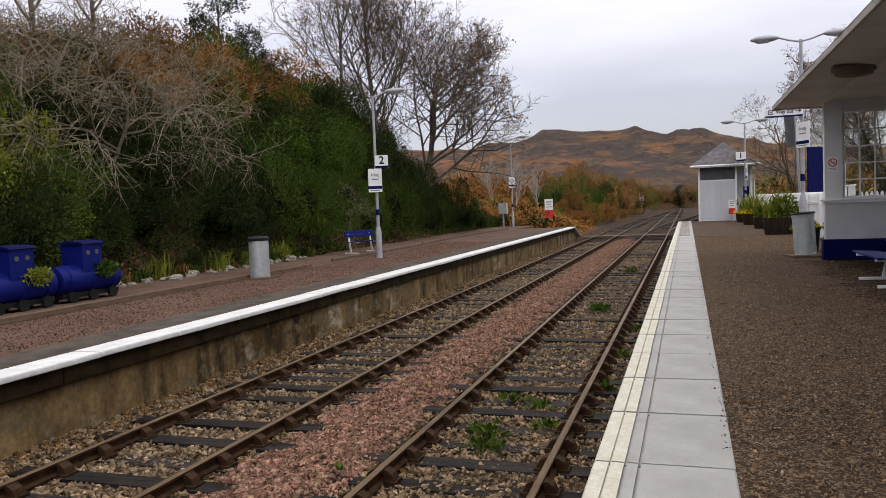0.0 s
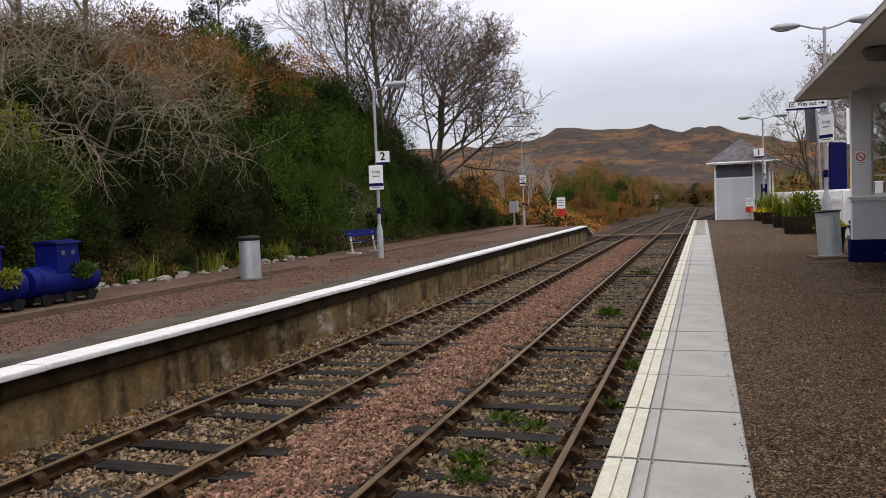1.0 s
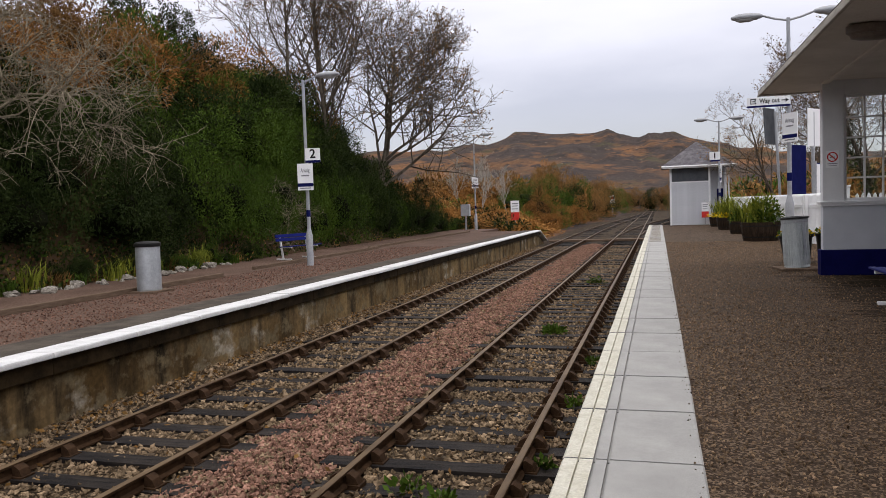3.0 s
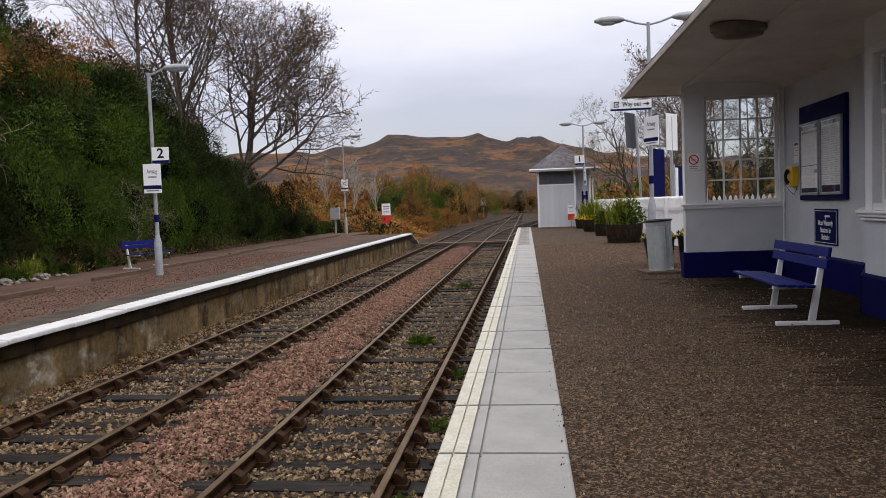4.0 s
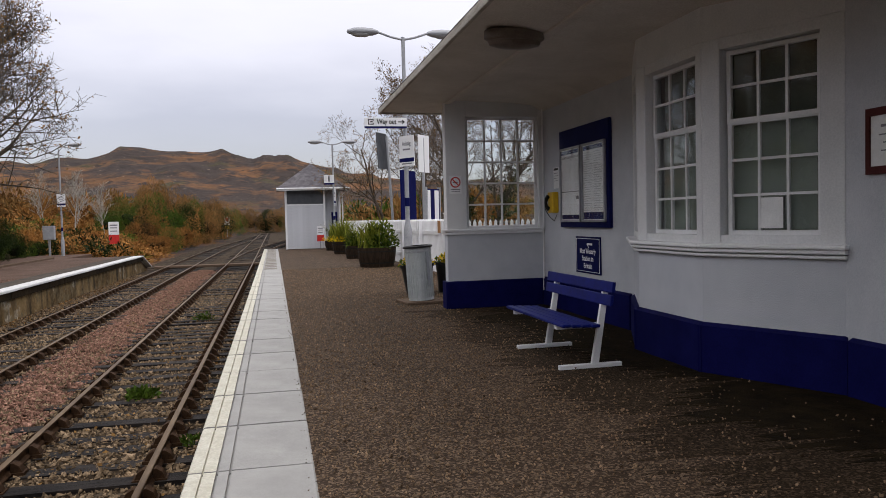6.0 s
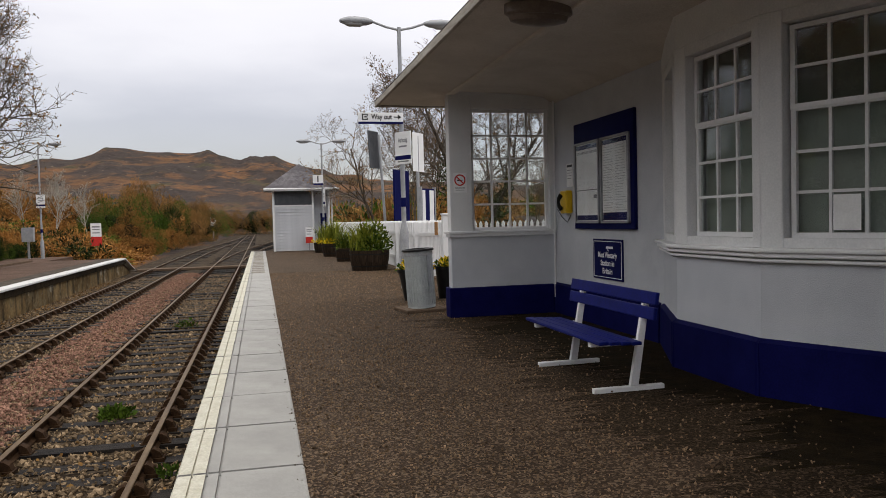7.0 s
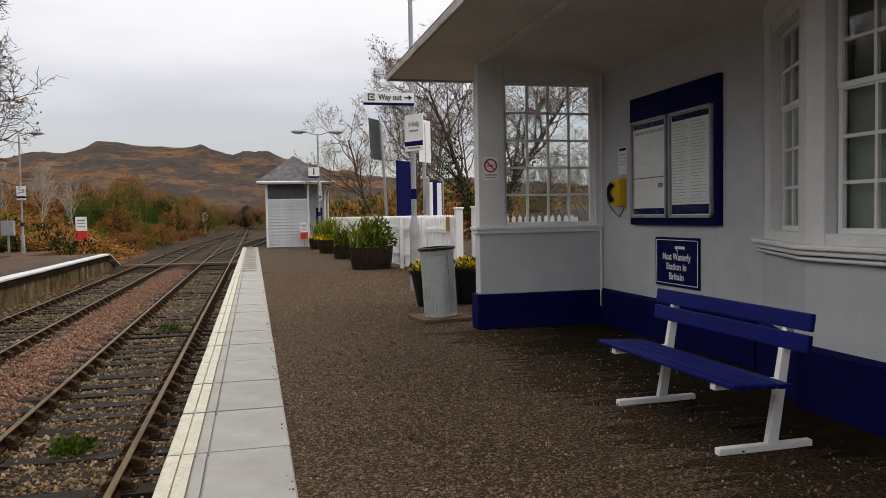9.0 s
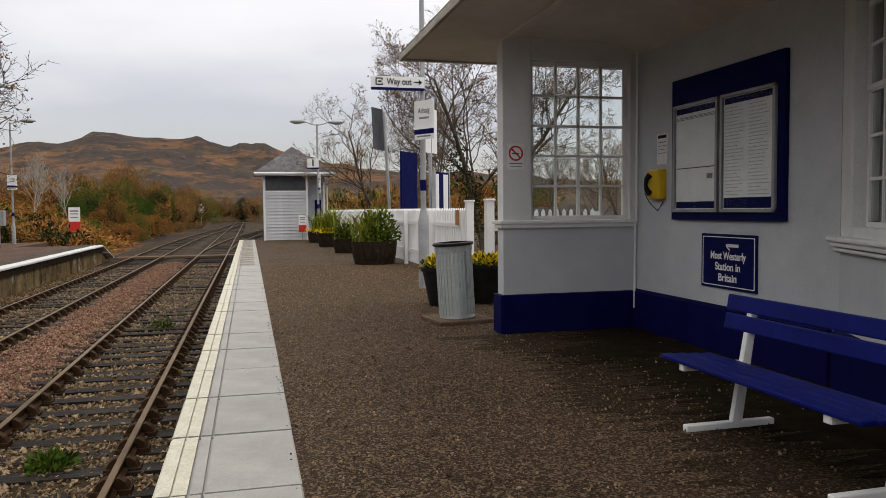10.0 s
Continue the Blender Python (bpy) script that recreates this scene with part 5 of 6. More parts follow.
# ---- hut at the platform's end ----
t = hut = thing("waiting_hut", pose(1.95, 45.0, 0), "small white clapboard hut with hipped slate roof", "hut")
HW, HD, HE = 3.0, 3.2, 3.3
b = Build().box(0.03, HW - 0.85, 0.03, HD, 0, HE - 0.05).box(HW - 0.85, HW - 0.03, 0.9, HD, 0, HE - 0.05)
put("wall", b, M["wall"], None, t)
board = Build().prism([(-0.05, 0.0), (0.03, 0.0), (0.03, 0.165), (0.012, 0.165)], 0.06, HW - 0.92, "x").mesh("clapboard", M["hut"])
for k in range(15):
    put("clapboard", board, None, pose(0, 0, 0.02 + 0.158 * k), t)
# Dark grey here paints in the shade of the recess under the eaves.
put("eaves_shade_panel", Build().box(0.10, HW - 0.95, 0.0, 0.03, 2.44, HE - 0.1), M["dark_panel"], None, t)
put("corner_board", Build().box(-0.02, 0.08, -0.045, 0.1, 0, HE), M["white"], None, t)
put("corner_board", Build().box(HW - 0.95, HW - 0.85, -0.045, 0.1, 0, HE), M["white"], None, t)
put("band", Build().box(0.06, HW - 0.92, -0.02, 0.03, 2.38, 2.45), M["white"], None, t)
put("porch_post", Build().box(HW - 0.1, HW, 0.0, 0.1, 0, HE), M["white"], None, t)
put("porch_rail", Build().box(HW - 0.80, HW - 0.66, 0.3, 0.36, 0.6, 1.9, m=pose(0, 0, 0, 0, -8, 0)), M["sign_blue"], None, t)
put("window", Build().box(HW - 0.45, HW - 0.12, 0.86, 0.9, 1.1, 2.0), M["sign_blue"], None, t)
o = 0.45
roof = Build().add([(-o, -o, HE), (HW + o, -o, HE), (HW + o, HD + o, HE), (-o, HD + o, HE), (HW / 2, HD / 2, HE + 1.45)], [(0, 1, 4), (1, 2, 4), (2, 3, 4), (3, 0, 4), (0, 3, 2, 1)])
rf = put("roof", roof, M["slate"], None, t)
rows = Build()
for j in range(12):
    f0, f1 = j / 12, (j + 1.15) / 12
    for side in range(4):
        c = [Vector((-o, -o, HE)), Vector((HW + o, -o, HE)), Vector((HW + o, HD + o, HE)), Vector((-o, HD + o, HE))]
        a, e2, top = c[side], c[(side + 1) % 4], Vector((HW / 2, HD / 2, HE + 1.45))
        l0, r0, l1, r1 = a.lerp(top, f0), e2.lerp(top, f0), a.lerp(top, min(f1, 1)), e2.lerp(top, min(f1, 1))
        n = max(1, int((r0 - l0).length / 0.28))
        for i in range(n):
            p0, p1, q0, q1 = l0.lerp(r0, (i + 0.02) / n), l0.lerp(r0, (i + 0.98) / n), l1.lerp(r1, (i + 0.02) / n), l1.lerp(r1, (i + 0.98) / n)
            up = Vector((0, 0, 0.022))
            lo = Vector((0, 0, 0.006))
            rows.add([p0 + up, p1 + up, q1 + lo, q0 + lo], [(0, 1, 2, 3)])
tagged(put("slate_covering", rows, M["slate"], None, t), kind="stuff")
put("gutter", Build().tube([(-o, -o - 0.03, HE - 0.02), (HW + o, -o - 0.03, HE - 0.02)], 0.05).tube([(HW + o + 0.03, -o, HE - 0.02), (HW + o + 0.03, HD + o, HE - 0.02)], 0.05), M["white"], None, t, True)
put("fascia", Build().box(-o, HW + o, -o, -o + 0.03, HE - 0.12, HE).box(HW + o - 0.03, HW + o, -o + 0.03, HD, HE - 0.12, HE), M["white"], None, t)
put("downpipe", Build().tube([(HW + o, -o, HE - 0.05), (HW + 0.1, -0.05, HE - 0.45), (HW + 0.1, -0.05, 0)], 0.04), M["white"], None, t, True)


# ---- picket fence ----
def fence(name, a, c, h, label):
    a, c = Vector(a), Vector(c)
    ln = (c - a).length
    u = (c - a) / ln
    t = thing(name, Matrix(((u.x, -u.y, 0, a.x), (u.y, u.x, 0, a.y), (0, 0, 1, 0), (0, 0, 0, 1))), label, "fence", "white picket fences")
    pk = Build().prism([(-0.035, 0.06), (0.035, 0.06), (0.035, h - 0.06), (0.0, h), (-0.035, h - 0.06)], -0.012, 0.012).mesh("picket", M["white"])
    k = 0.06
    while k < ln - 0.03:
        put("picket", pk, None, pose(k, -0.03, 0), t)
        k += 0.125
    for z in (0.35, h - 0.4):
        put("rail", Build().box(0, ln, 0.0, 0.04, z, z + 0.08), M["white"], None, t)
    k = 0
    while k <= ln:
        put("post", Build().box(k - 0.05, k + 0.05, 0.04, 0.14, 0, h - 0.05), M["white"], None, t)
        k += 2.4
    return t


fence("picket_fence", (5.45, 24.2, 0), (5.05, 44.5, 0), 1.48, "white painted picket fence behind the platform planters")
fence("picket_fence", (5.6, 21.6, 0), (5.45, 24.2, 0), 1.48, "white painted picket fence beside the gateway")
fence("picket_fence", (7.2, 19.0, 0), (5.62, 19.9, 0), 1.45, "white painted picket fence beyond the gateway")
for x, y in ((5.6, 21.5), (5.53, 19.95)):
    g = thing("gate_post", pose(x, y, 0), "white square gate post with flat cap", "gate post", "gate posts")
    put("shaft", Build().box(-0.075, 0.075, -0.075, 0.075, 0, 1.6), M["white"], None, g)
    put("cap", Build().box(-0.095, 0.095, -0.095, 0.095, 1.6, 1.64), M["white"], None, g, bevel=0.01)
tagged(put("small_board", Build().box(-0.10, 0.10, -0.02, 0, -0.16, 0.16), M["tan"], pose(5.52, 22.1, 1.28, 0, 0, -85)), "small tan notice board on the fence", "notice")

# ---- boards on posts behind the fence ----
t = thing("information_board", pose(6.12, 30.0, 0), "tall navy information board on the fence line", "sign")
put("panel", Build().box(-0.03, 0.03, -0.55, 0.55, 1.2, 3.25), M["sign_blue"], pose(0, 0, 0, 0, 0, -38), t)
t = thing("poster_stand", pose(6.3, 26.6, 0), "navy and white poster stand beyond the fence", "sign")
put("panel", Build().box(-0.03, 0.03, -0.42, 0.42, 0.9, 2.45), M["sign_blue"], pose(0, 0, 0, 0, 0, -40), t)
put("poster", Build().box(0.03, 0.036, -0.38, -0.2, 1.0, 2.4), M["sign_white"], pose(0, 0, 0, 0, 0, -40), t)
put("poster", Build().box(0.03, 0.036, 0.08, 0.36, 1.0, 2.4), M["sign_white"], pose(0, 0, 0, 0, 0, -40), t)
put("frame", Build().box(-0.05, 0.05, 0.42, 0.47, 0, 2.5).box(-0.05, 0.05, -0.47, -0.42, 0, 2.5), M["grey_paint"], pose(0, 0, 0, 0, 0, -40), t)
t = thing("road_sign", pose(5.75, 31.0, 0), "back of a grey road sign on a leaning post", "sign")
put("post", Build().tube([(0, 0, 0), (-0.22, 0, 4.6)], 0.05), M["grey_paint"], None, t, True)
put("panel", Build().box(-0.03, 0.0, -0.4, 0.4, 3.4, 4.75), M["dark_panel"], pose(-0.2, 0, 0, 0, -3, -35), t)
t = thing("road_sign", pose(6.1, 27.0, 0), "grey post carrying a white sign seen edge-on", "sign")
put("post", Build().tube([(0, 0, 0), (0, 0, 4.1)], 0.05), M["grey_paint"], None, t, True)
put("panel", Build().box(0.02, 0.04, -0.35, 0.35, 3.0, 4.2), M["sign_white"], pose(0, 0, 0, 0, 0, -40), t)


# ---- planters ----
def barrel(x, y, r, h, plants, label):
    t = thing("planter", pose(x, y, 0), label, "planter", "half-barrel planters")
    staves = 20
    for k in range(staves):
        a0, a1 = 2 * math.pi * k / staves, 2 * math.pi * (k + 0.96) / staves
        v = []
        for z, q in ((0, 0.86), (h * 0.5, 0.96), (h, 1.0)):
            for rr in (r * q, r * q - 0.03):
                v += [(rr * math.cos(a), rr * math.sin(a), z) for a in (a0, a1)]
        b = Build().add(v, [(0, 1, 5, 4), (4, 5, 9, 8), (3, 2, 6, 7), (7, 6, 10, 11), (8, 9, 11, 10), (0, 4, 6, 2), (4, 8, 10, 6), (1, 3, 7, 5), (5, 7, 11, 9)])
        put("stave", b, M["barrel"], None, t)
    for z, q in ((h * 0.2, 0.905), (h * 0.78, 0.985)):
        put("hoop", Build().lathe([(r * q + 0.004, z), (r * q + 0.008, z + 0.035)], 28, cap=False), M["black"], None, t)
    put("soil", Build().lathe([(0.001, h - 0.06), (r - 0.04, h - 0.07)], 20, cap=False), M["soil"], None, t)
    for kind, n, size, px, pz, spread_, up in plants:
        q = np.random.default_rng(int(x * 100 + y * 10) + n)
        if kind == "blades":
            b = Build()
            for i in range(n):
                a, ln = q.uniform(0, 6.283), size * q.uniform(0.6, 1.2)
                o2 = Vector((px + q.normal(0, spread_ * 0.4), q.normal(0, spread_ * 0.4), h - 0.05))
                d = Vector((math.cos(a), math.sin(a), 0))
                s = Vector((-d.y, d.x, 0)) * 0.018
                p1, p2 = o2 + d * ln * 0.2 + Vector((0, 0, ln * 0.6)), o2 + d * ln * 0.55 + Vector((0, 0, ln * 0.85))
                b.add([o2 - s, o2 + s, p1 + s, p1 - s, p2], [(0, 1, 2, 3), (3, 2, 4)])
            tagged(put("spiky_plant", b, M["leaf_light"], None, t), kind="stuff")
        else:
            def shape(r_, n_):
                d = r_.normal(0, 1, (n_, 3))
                d /= np.linalg.norm(d, axis=1)[:, None]
                d[:, 2] = np.abs(d[:, 2])
                return d * spread_ * r_.random((n_, 1)) ** 0.5 * np.array((1, 1, up)) + np.array((px, 0, h - 0.02 + pz)), d
            v, f = leaves(n, shape, size, n)
            tagged(put("plant", to_mesh("plant", v, f, M[kind]), None, None, t), kind="stuff")
    return t


barrel(4.50, 26.9, 0.62, 0.62, [("leaf_mid", 900, 0.10, 0.16, 0, 0.56, 1.5), ("leaf_light", 420, 0.11, 0.1, 0.1, 0.55, 1.5), ("blades", 90, 1.05, -0.25, 0, 0.4, 0)], "dark oak half-barrel planter with leafy shrub")
barrel(4.42, 32.6, 0.42, 0.5, [("leaf_mid", 500, 0.09, 0, 0, 0.42, 1.3), ("blades", 60, 0.9, 0, 0, 0.35, 0)], "small dark planter with green shrub")
barrel(4.40, 37.2, 0.55, 0.55, [("blades", 110, 1.25, 0, 0, 0.45, 0), ("flower", 260, 0.10, -0.1, 0, 0.6, 0.4), ("leaf_light", 500, 0.08, 0, 0, 0.45, 1.0)], "dark planter with spiky leaves and yellow flowers")
barrel(4.30, 41.6, 0.5, 0.5, [("blades", 80, 1.0, 0, 0, 0.4, 0), ("flower", 160, 0.10, -0.1, 0, 0.5, 0.5), ("leaf_mid", 600, 0.08, 0.1, 0, 0.4, 1.4)], "dark planter with green and yellow plants")


def flower_pot(x, y, r, h, lean):
    t = thing("flower_pot", pose(x, y, 0, 0, lean, 0), "tapered black plastic pot with yellow flowers", "flower pot", "black flower pots")
    put("pot", Build().lathe([(r * 0.72, 0), (r * 0.95, h - 0.06), (r * 1.03, h - 0.06), (r * 1.03, h), (r * 0.93, h), (r * 0.9, h - 0.05), (0.001, h - 0.06)], 28, cap=False), M["black"], None, t, True)

    def shape(r_, n_):
        d = r_.normal(0, 1, (n_, 3))
        d /= np.linalg.norm(d, axis=1)[:, None]
        d[:, 2] = np.abs(d[:, 2])
        return d * r * 0.9 * r_.random((n_, 1)) ** 0.4 * np.array((1.1, 1.1, 0.55)) + np.array((0, 0, h - 0.03)), d
    v, f = leaves(260, shape, 0.07, 5)
    put("foliage", to_mesh("foliage", v, f, M["leaf_mid"]), None, None, t)
    v, f = leaves(220, shape, 0.09, 8)
    put("blooms", to_mesh("blooms", v, f, M["flower"]), None, None, t)


flower_pot(4.12, 17.75, 0.34, 0.60, -3)
flower_pot(4.80, 17.85, 0.34, 0.60, 3)

# ---- train-shaped planters on the far platform ----
def loco(y, label):
    """A barrel on its side with a cab on top, on small wheels."""
    t = thing("train_planter", pose(-10.75, y, ZL), label, "planter", "train-shaped planters")
    lie = Matrix.Translation((0, -0.82, 0.46)) @ pose(0, 0, 0, -90, 0, 0)
    put("barrel", Build().lathe([(0.24, 0.0), (0.28, 0.015), (0.285, 0.20), (0.31, 0.215), (0.31, 0.26), (0.295, 0.275), (0.30, 0.78), (0.315, 0.795), (0.315, 0.84), (0.30, 0.855), (0.295, 1.36), (0.31, 1.375), (0.31, 1.42), (0.285, 1.435), (0.28, 1.62), (0.24, 1.635), (0.23, 1.60)], 30, m=lie), M["bench_blue"], None, t, True)
    cab = put("cab", Build().box(-0.27, 0.27, -0.27, -0.24, 0.60, 1.18).box(-0.27, 0.27, 0.24, 0.27, 0.60, 1.18).box(-0.27, -0.24, -0.24, 0.24, 0.60, 1.18).box(0.24, 0.27, -0.24, 0.24, 0.60, 1.18), M["bench_blue"], None, t)
    put("cab_roof", Build().prism([(-0.32, 1.18), (0.32, 1.18), (0.28, 1.22), (0.0, 1.25), (-0.28, 1.22)], -0.32, 0.32), M["blue"], None, t)
    for s in (-0.12, 0.12):
        put("round_window", Build().lathe([(0.05, 0), (0.05, 0.012)], 18, m=Matrix.Translation((0.27, s, 1.0)) @ pose(0, 0, 0, 0, 90, 0)), M["dark_panel"], None, cab)
    put("frame", Build().box(-0.2, 0.2, -0.78, 0.78, 0.10, 0.20), M["black"], None, t)
    for k in (-0.55, 0.0, 0.55):
        for s in (-0.27, 0.21):
            put("wheel", Build().lathe([(0.12, 0), (0.12, 0.06)], 20, m=Matrix.Translation((s, k, 0.12)) @ pose(0, 0, 0, 0, 90, 0)), M["black"], None, t, True)

    def shape(r_, n_):
        d = r_.normal(0, 1, (n_, 3))
        d /= np.linalg.norm(d, axis=1)[:, None]
        return d * 0.28 * r_.random((n_, 1)) ** 0.5 * np.array((0.7, 1.2, 0.6)) + np.array((0.27, 0.3, 0.62)), d
    v, f = leaves(800, shape, 0.07, int(y * 10))
    put("trailing_plant", to_mesh("trailing_plant", v, f, M["leaf_light" if y < 9 else "leaf_mid"]), None, None, t)


loco(9.65, "navy train-shaped planter with trailing green plants")
loco(7.9, "navy train-shaped planter with pale trailing plants")
loco(6.15, "navy train-shaped planter on the far platform")

# ---- rockery stones ----
for k in range(44):
    y = 11.0 + 10.5 * k / 44 + rng.uniform(-0.1, 0.1)
    s = rng.uniform(0.05, 0.10) + (0.07 if rng.random() < 0.25 else 0)
    bm = bmesh.new()
    bmesh.ops.create_icosphere(bm, subdivisions=2, radius=1.0)
    sd = rng.uniform(0, 50)
    for v in bm.verts:
        v.co *= 1 + 0.55 * noise.noise(v.co * 1.2 + Vector((sd, 0, 0))) + 0.2 * noise.noise(v.co * 3.1 + Vector((0, sd, 0)))
    me = bpy.data.meshes.new("rockery_stone")
    bm.to_mesh(me)
    bm.free()
    me.materials.append(M["rock"])
    tagged(put("rockery_stone", me, None, Matrix.Translation((-11.75 + rng.uniform(-0.35, 0.25), y + rng.uniform(-0.2, 0.2), ZL + s * 0.35)) @ pose(0, 0, 0, 0, 0, rng.uniform(0, 360)) @ Matrix.Diagonal((s, s * 1.3, s * 0.75, 1))), "pale rough rockery stone edging the bank", "stone", "rockery stones")

# ---- grass tufts at the foot of the bank ----
def tuft(x, y, size, n, mat):
    q = np.random.default_rng(int(y * 100))
    b = Build()
    for i in range(n):
        a, ln = q.uniform(0, 6.283), size * q.uniform(0.5, 1.2)
        o2 = Vector((q.normal(0, size * 0.25), q.normal(0, size * 0.25), 0))
        d = Vector((math.cos(a), math.sin(a), 0))
        s = Vector((-d.y, d.x, 0)) * 0.012
        p1, p2 = o2 + d * ln * 0.18 + Vector((0, 0, ln * 0.65)), o2 + d * ln * 0.5 + Vector((0, 0, ln * 0.9))
        b.add([o2 - s, o2 + s, p1 + s, p1 - s, p2], [(0, 1, 2, 3), (3, 2, 4)])
    tagged(put("grass_tuft", b.mesh("grass_tuft", M[mat], fix=False), None, pose(x, y, ZL)), "tuft of long autumn grass below the bank", "grass", "grass tufts")


for k in range(22):
    tuft(rng.uniform(-12.6, -12.0), 10.8 + 12.5 * k / 22 + rng.uniform(-0.3, 0.3), rng.uniform(0.2, 0.45) + (0.3 if k in (5, 10, 11, 17) else 0), 70, "leaf_light" if k in (5, 10, 11, 17) else "leaf_mid" if k % 3 else "leaf_brown")

# ---- creeping growth at the foot of the bank ----
def creeping(r_, n_):
    y = 3.5 + 42 * r_.random(n_) ** 1.3
    x = -11.95 - 1.7 * r_.random(n_) ** 0.8 + 0.25 * np.sin(y * 2.3) - 0.5 * np.clip((y - 22) / 10, 0, 1)
    z = np.array([height(a, c) for a, c in zip(x, y)])
    return np.stack([x, y, np.maximum(z, ZL) + 0.22 * r_.random(n_) ** 2], 1), np.stack([0.4 + 0 * x, r_.normal(0, 1, n_), 0.5 + 0 * x], 1)


for mat, n, seed, word in (("leaf_dark", 9000, 61, "dark"), ("leaf_mid", 6000, 62, "green"), ("leaf_brown", 2500, 63, "brown")):
    v, f = leaves(n, creeping, 0.10, seed, 0.3)
    tagged(new("ground_cover", to_mesh("ground_cover", v, f, M[mat])), word + " creeping growth at the foot of the bank", "undergrowth", kind="stuff")

# ---- fallen leaves ----
def strewn(r_, n_):
    x = np.where(r_.random(n_) < 0.6, -5.85 + np.abs(r_.normal(0, 0.3, n_)), r_.uniform(-5.8, 0.6, n_))
    y = 1.5 + 40 * r_.random(n_) ** 1.5
    return np.stack([x, y, bed(x) + 0.03], 1), np.stack([r_.normal(0, 1, n_), r_.normal(0, 1, n_), 0 * x], 1)


v, f = leaves(2600, strewn, 0.07, 77, 0.0)
tagged(new("fallen_leaves", to_mesh("fallen_leaves", v, f, M["leaf_brown"])), "brown fallen leaves lying on the ballast", "leaves", kind="stuff")

# ---- trackside signs ----
def warning_sign(x, y, z, s, label):
    t = thing("warning_sign", pose(x, y, z), label, "sign", "trackside warning signs")
    put("post", Build().lathe([(0.03, 0), (0.03, 1.5 * s)], 8), M["grey_paint"], None, t)
    put("white_panel", Build().box(-0.3 * s, 0.3 * s, -0.04, -0.02, 1.2 * s, 2.0 * s), M["sign_white"], None, t)
    put("red_panel", Build().box(-0.3 * s, 0.3 * s, -0.04, -0.02, 0.65 * s, 1.2 * s), M["red"], None, t)
    put("small_print", Build().box(-0.2 * s, 0.2 * s, -0.044, -0.04, 1.4 * s, 1.46 * s).box(-0.2 * s, 0.2 * s, -0.044, -0.04, 1.6 * s, 1.66 * s).box(-0.22 * s, 0.22 * s, -0.044, -0.04, 1.75 * s, 1.83 * s), M["ink"], None, t)


warning_sign(-9.7, 60, -0.5, 1.15, "white and red trackside warning sign on a post")
warning_sign(3.78, 44.6, 0.0, 0.62, "white and red warning sign at the platform's end")
t = thing("stop_board", pose(-6.6, 140, -0.9), "white stop board with red disc and yellow plate", "sign")
put("post", Build().box(-0.06, 0.06, 0, 0.08, 0, 2.2), M["grey_paint"], None, t)
put("panel", Build().box(-0.45, 0.45, -0.03, 0, 2.1, 3.6), M["sign_white"], None, t)
put("disc", Build().lathe([(0.28, 0), (0.28, 0.01)], 20, m=Matrix.Translation((0, -0.03, 3.1)) @ pose(0, 0, 0, 90, 0, 0)), M["red"], None, t)
put("yellow_plate", Build().box(-0.35, 0.35, -0.03, 0, 1.4, 1.95), M["yellow"], None, t)
t = thing("cabinet", pose(-11.4, 50.6, -0.3), "grey lineside cabinet on a post", "cabinet")
put("post", Build().box(-0.05, 0.05, -0.05, 0.05, 0, 1.1), M["grey_paint"], None, t)
put("box", Build().box(-0.3, 0.3, -0.2, 0.2, 1.1, 1.9), M["grey_paint"], None, t, bevel=0.02)


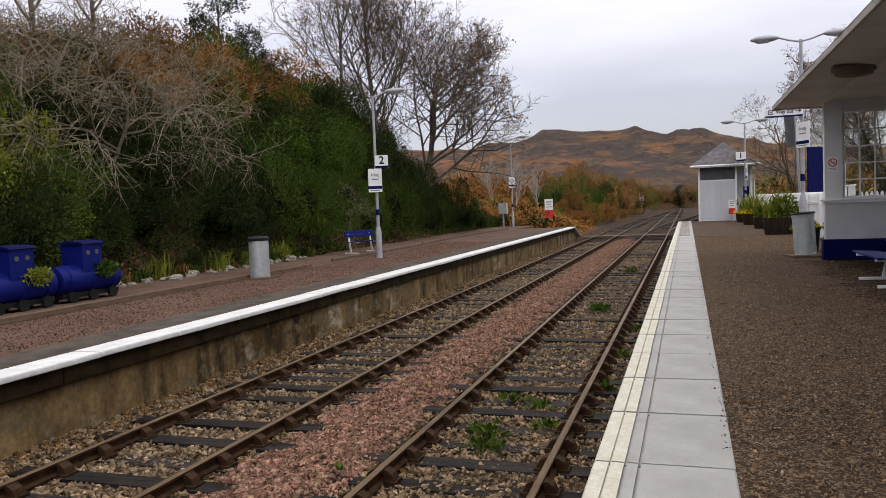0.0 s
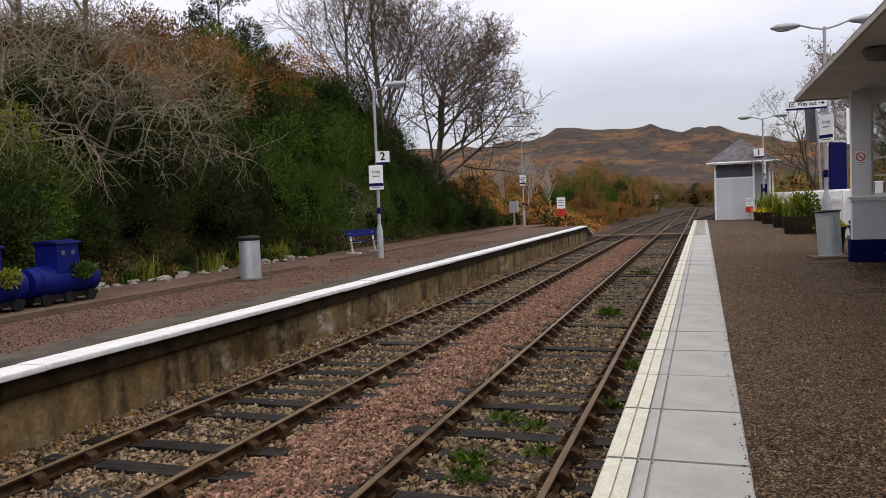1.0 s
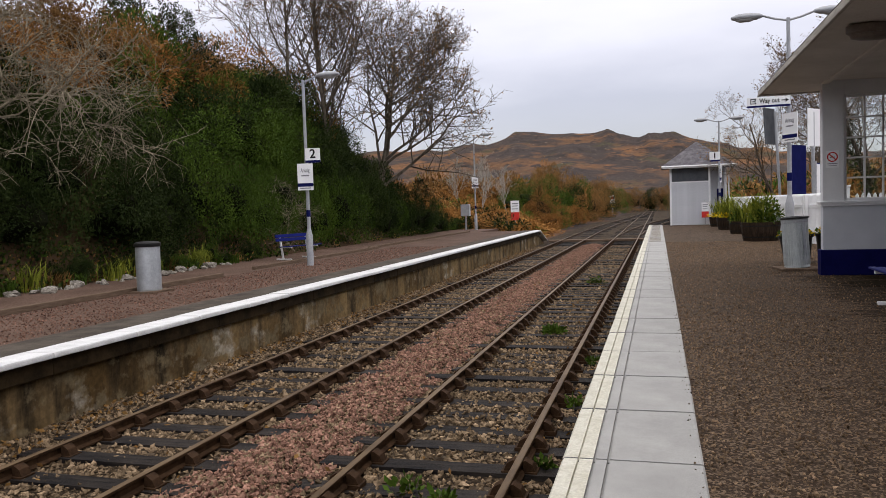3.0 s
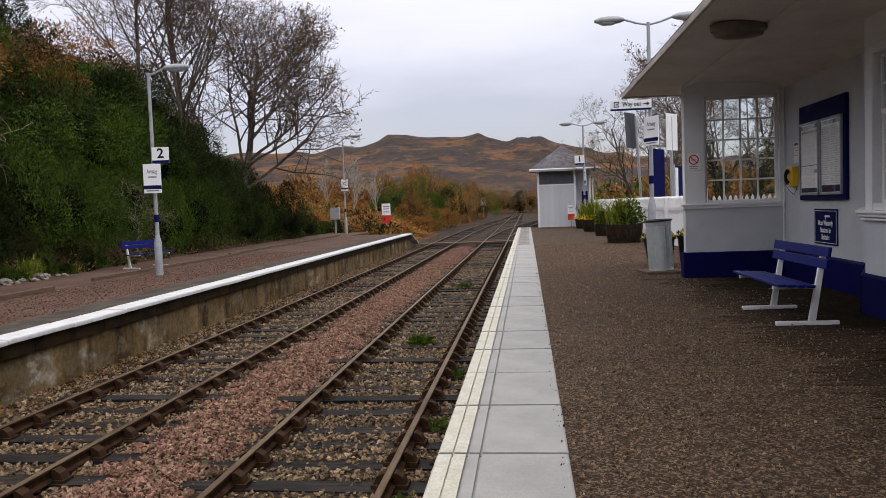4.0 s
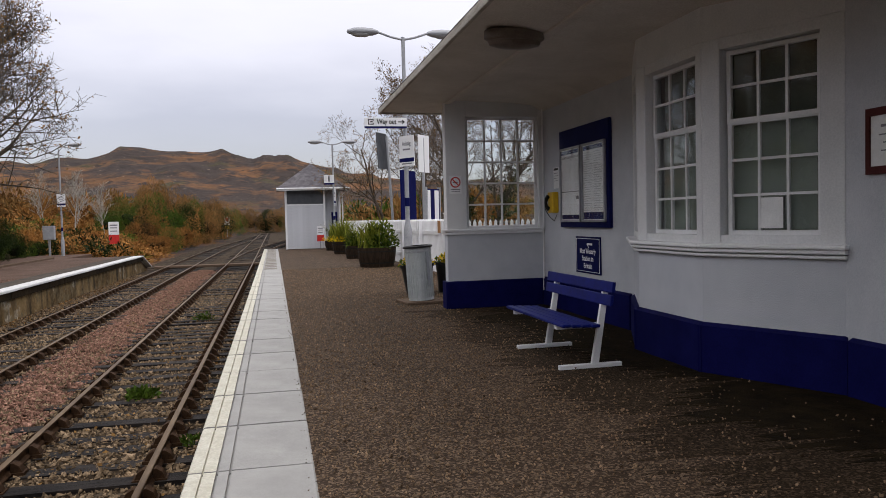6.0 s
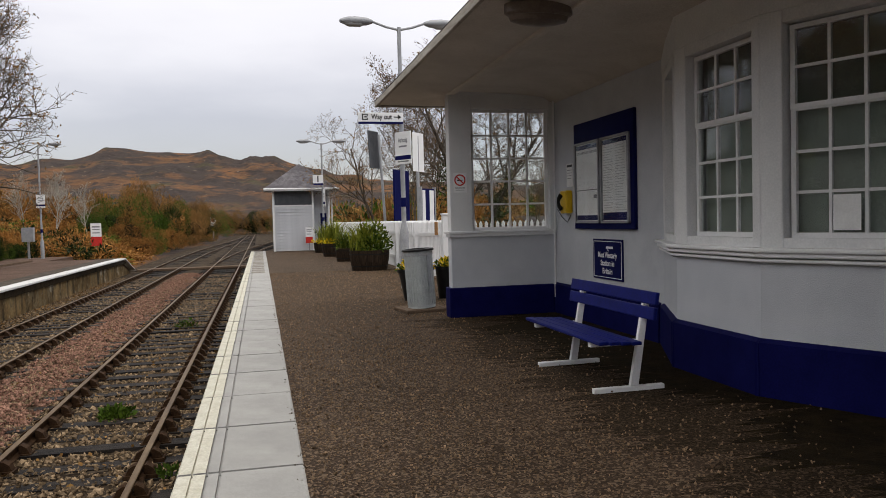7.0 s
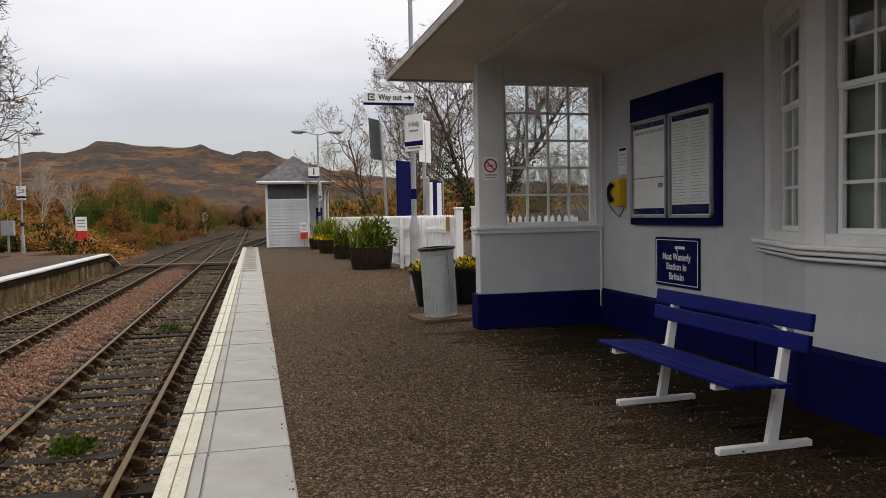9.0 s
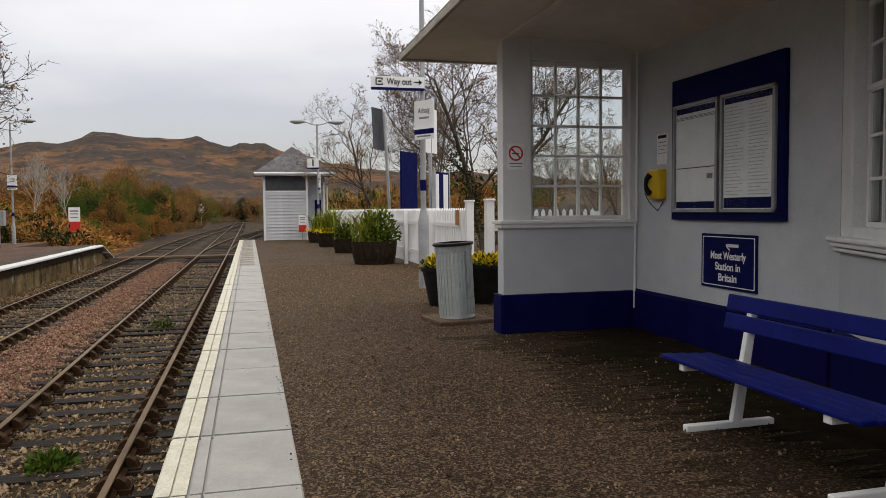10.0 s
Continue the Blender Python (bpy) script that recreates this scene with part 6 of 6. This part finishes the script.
# ---- weeds between the rails ----
def weed(x, y, s, n):
    def shape(r_, n_):
        d = r_.normal(0, 1, (n_, 3))
        d /= np.linalg.norm(d, axis=1)[:, None]
        d[:, 2] = np.abs(d[:, 2])
        return d * s * r_.random((n_, 1)) ** 0.7 * np.array((1, 1, 0.6)), d
    v, f = leaves(n, shape, 0.075, int(100 * y))
    t = thing("weed", Matrix.Translation((x, y, -1.08)), "green weed growing in the ballast", "weed", "ballast weeds")
    tagged(put("foliage", to_mesh("foliage", v, f, M["leaf_mid"]), None, None, t), kind="stuff")
    put("stem", Build().tube([(0, 0, -0.05), (0.01, 0, s * 0.25), (0.02, 0.01, s * 0.5)], [0.012, 0.008, 0.004], 6), M["leaf_mid"], None, t)


weed(-0.70, 14.75, 0.24, 420)
for x, y, s, n in ((-0.9, 5.0, 0.22, 130), (-0.55, 6.2, 0.15, 60), (-0.9, 6.4, 0.2, 70), (-0.3, 5.4, 0.14, 60), (-0.8, 4.5, 0.2, 90), (0.25, 9.5, 0.16, 70), (0.3, 12.0, 0.15, 60), (0.2, 7.2, 0.14, 50), (-0.6, 24, 0.3, 160)):
    weed(x, y, s, n)
tagged(put("green_bottle", Build().lathe([(0.035, 0), (0.035, 0.13), (0.012, 0.18), (0.012, 0.22)], 12, m=pose(0, 0, 0, 80, 0, 30)), M["leaf_mid"], pose(-2.0, 3.5, -0.98), smooth=True), "crushed green bottle in the ballast", "litter")

# ---- pieces of the platforms ----
y, k = 1.22 - 1.047 * 9, 0
while y < 46.2:
    put("edge_slab", slabs[k % 3], None, pose(0.742, y, 0.0, 0, 0, rng.uniform(-0.12, 0.12)), platform)
    y += 1.047
    k += 1
y = -12.0
while y < 46:
    put("coping_stone", coping_mesh, None, pose(0, y, ZL + rng.uniform(-0.004, 0.004)), far_platform)
    y += 1.5
for k in range(2):
    put("coping_stone", coping_mesh, None, Matrix.Translation((0, 46.5 + 1.48 * k, ZL + 0.01 - 0.375 * k)) @ pose(0, 0, 0, -14, 0, 0), far_platform)
for k in range(18):
    put("stained_inset", Build().box(0.22, 0.62, 0.16, 0.80, 0.004, 0.0115), M["stain"], pose(0.742, 1.22 + 1.047 * (25 + k), 0), platform, label="worn brown inset in the slab")

# ---- ballast behind the start of the walk ----
stones("ballast_stones", 16000, off_sleepers(spread(-5.95, 0.72, -8, 1.0, bed, 1.0)), (0.016, 0.046), M["stone_grey"], "loose grey-brown ballast stones between the rails")
stones("pink_ballast", 8000, off_sleepers(spread(-3.10, -1.80, -8, 1.0, lambda x: bed(x) + 0.014, 1.0)), (0.016, 0.038), M["stone_pink"], "fresh pink granite ballast between the two tracks")
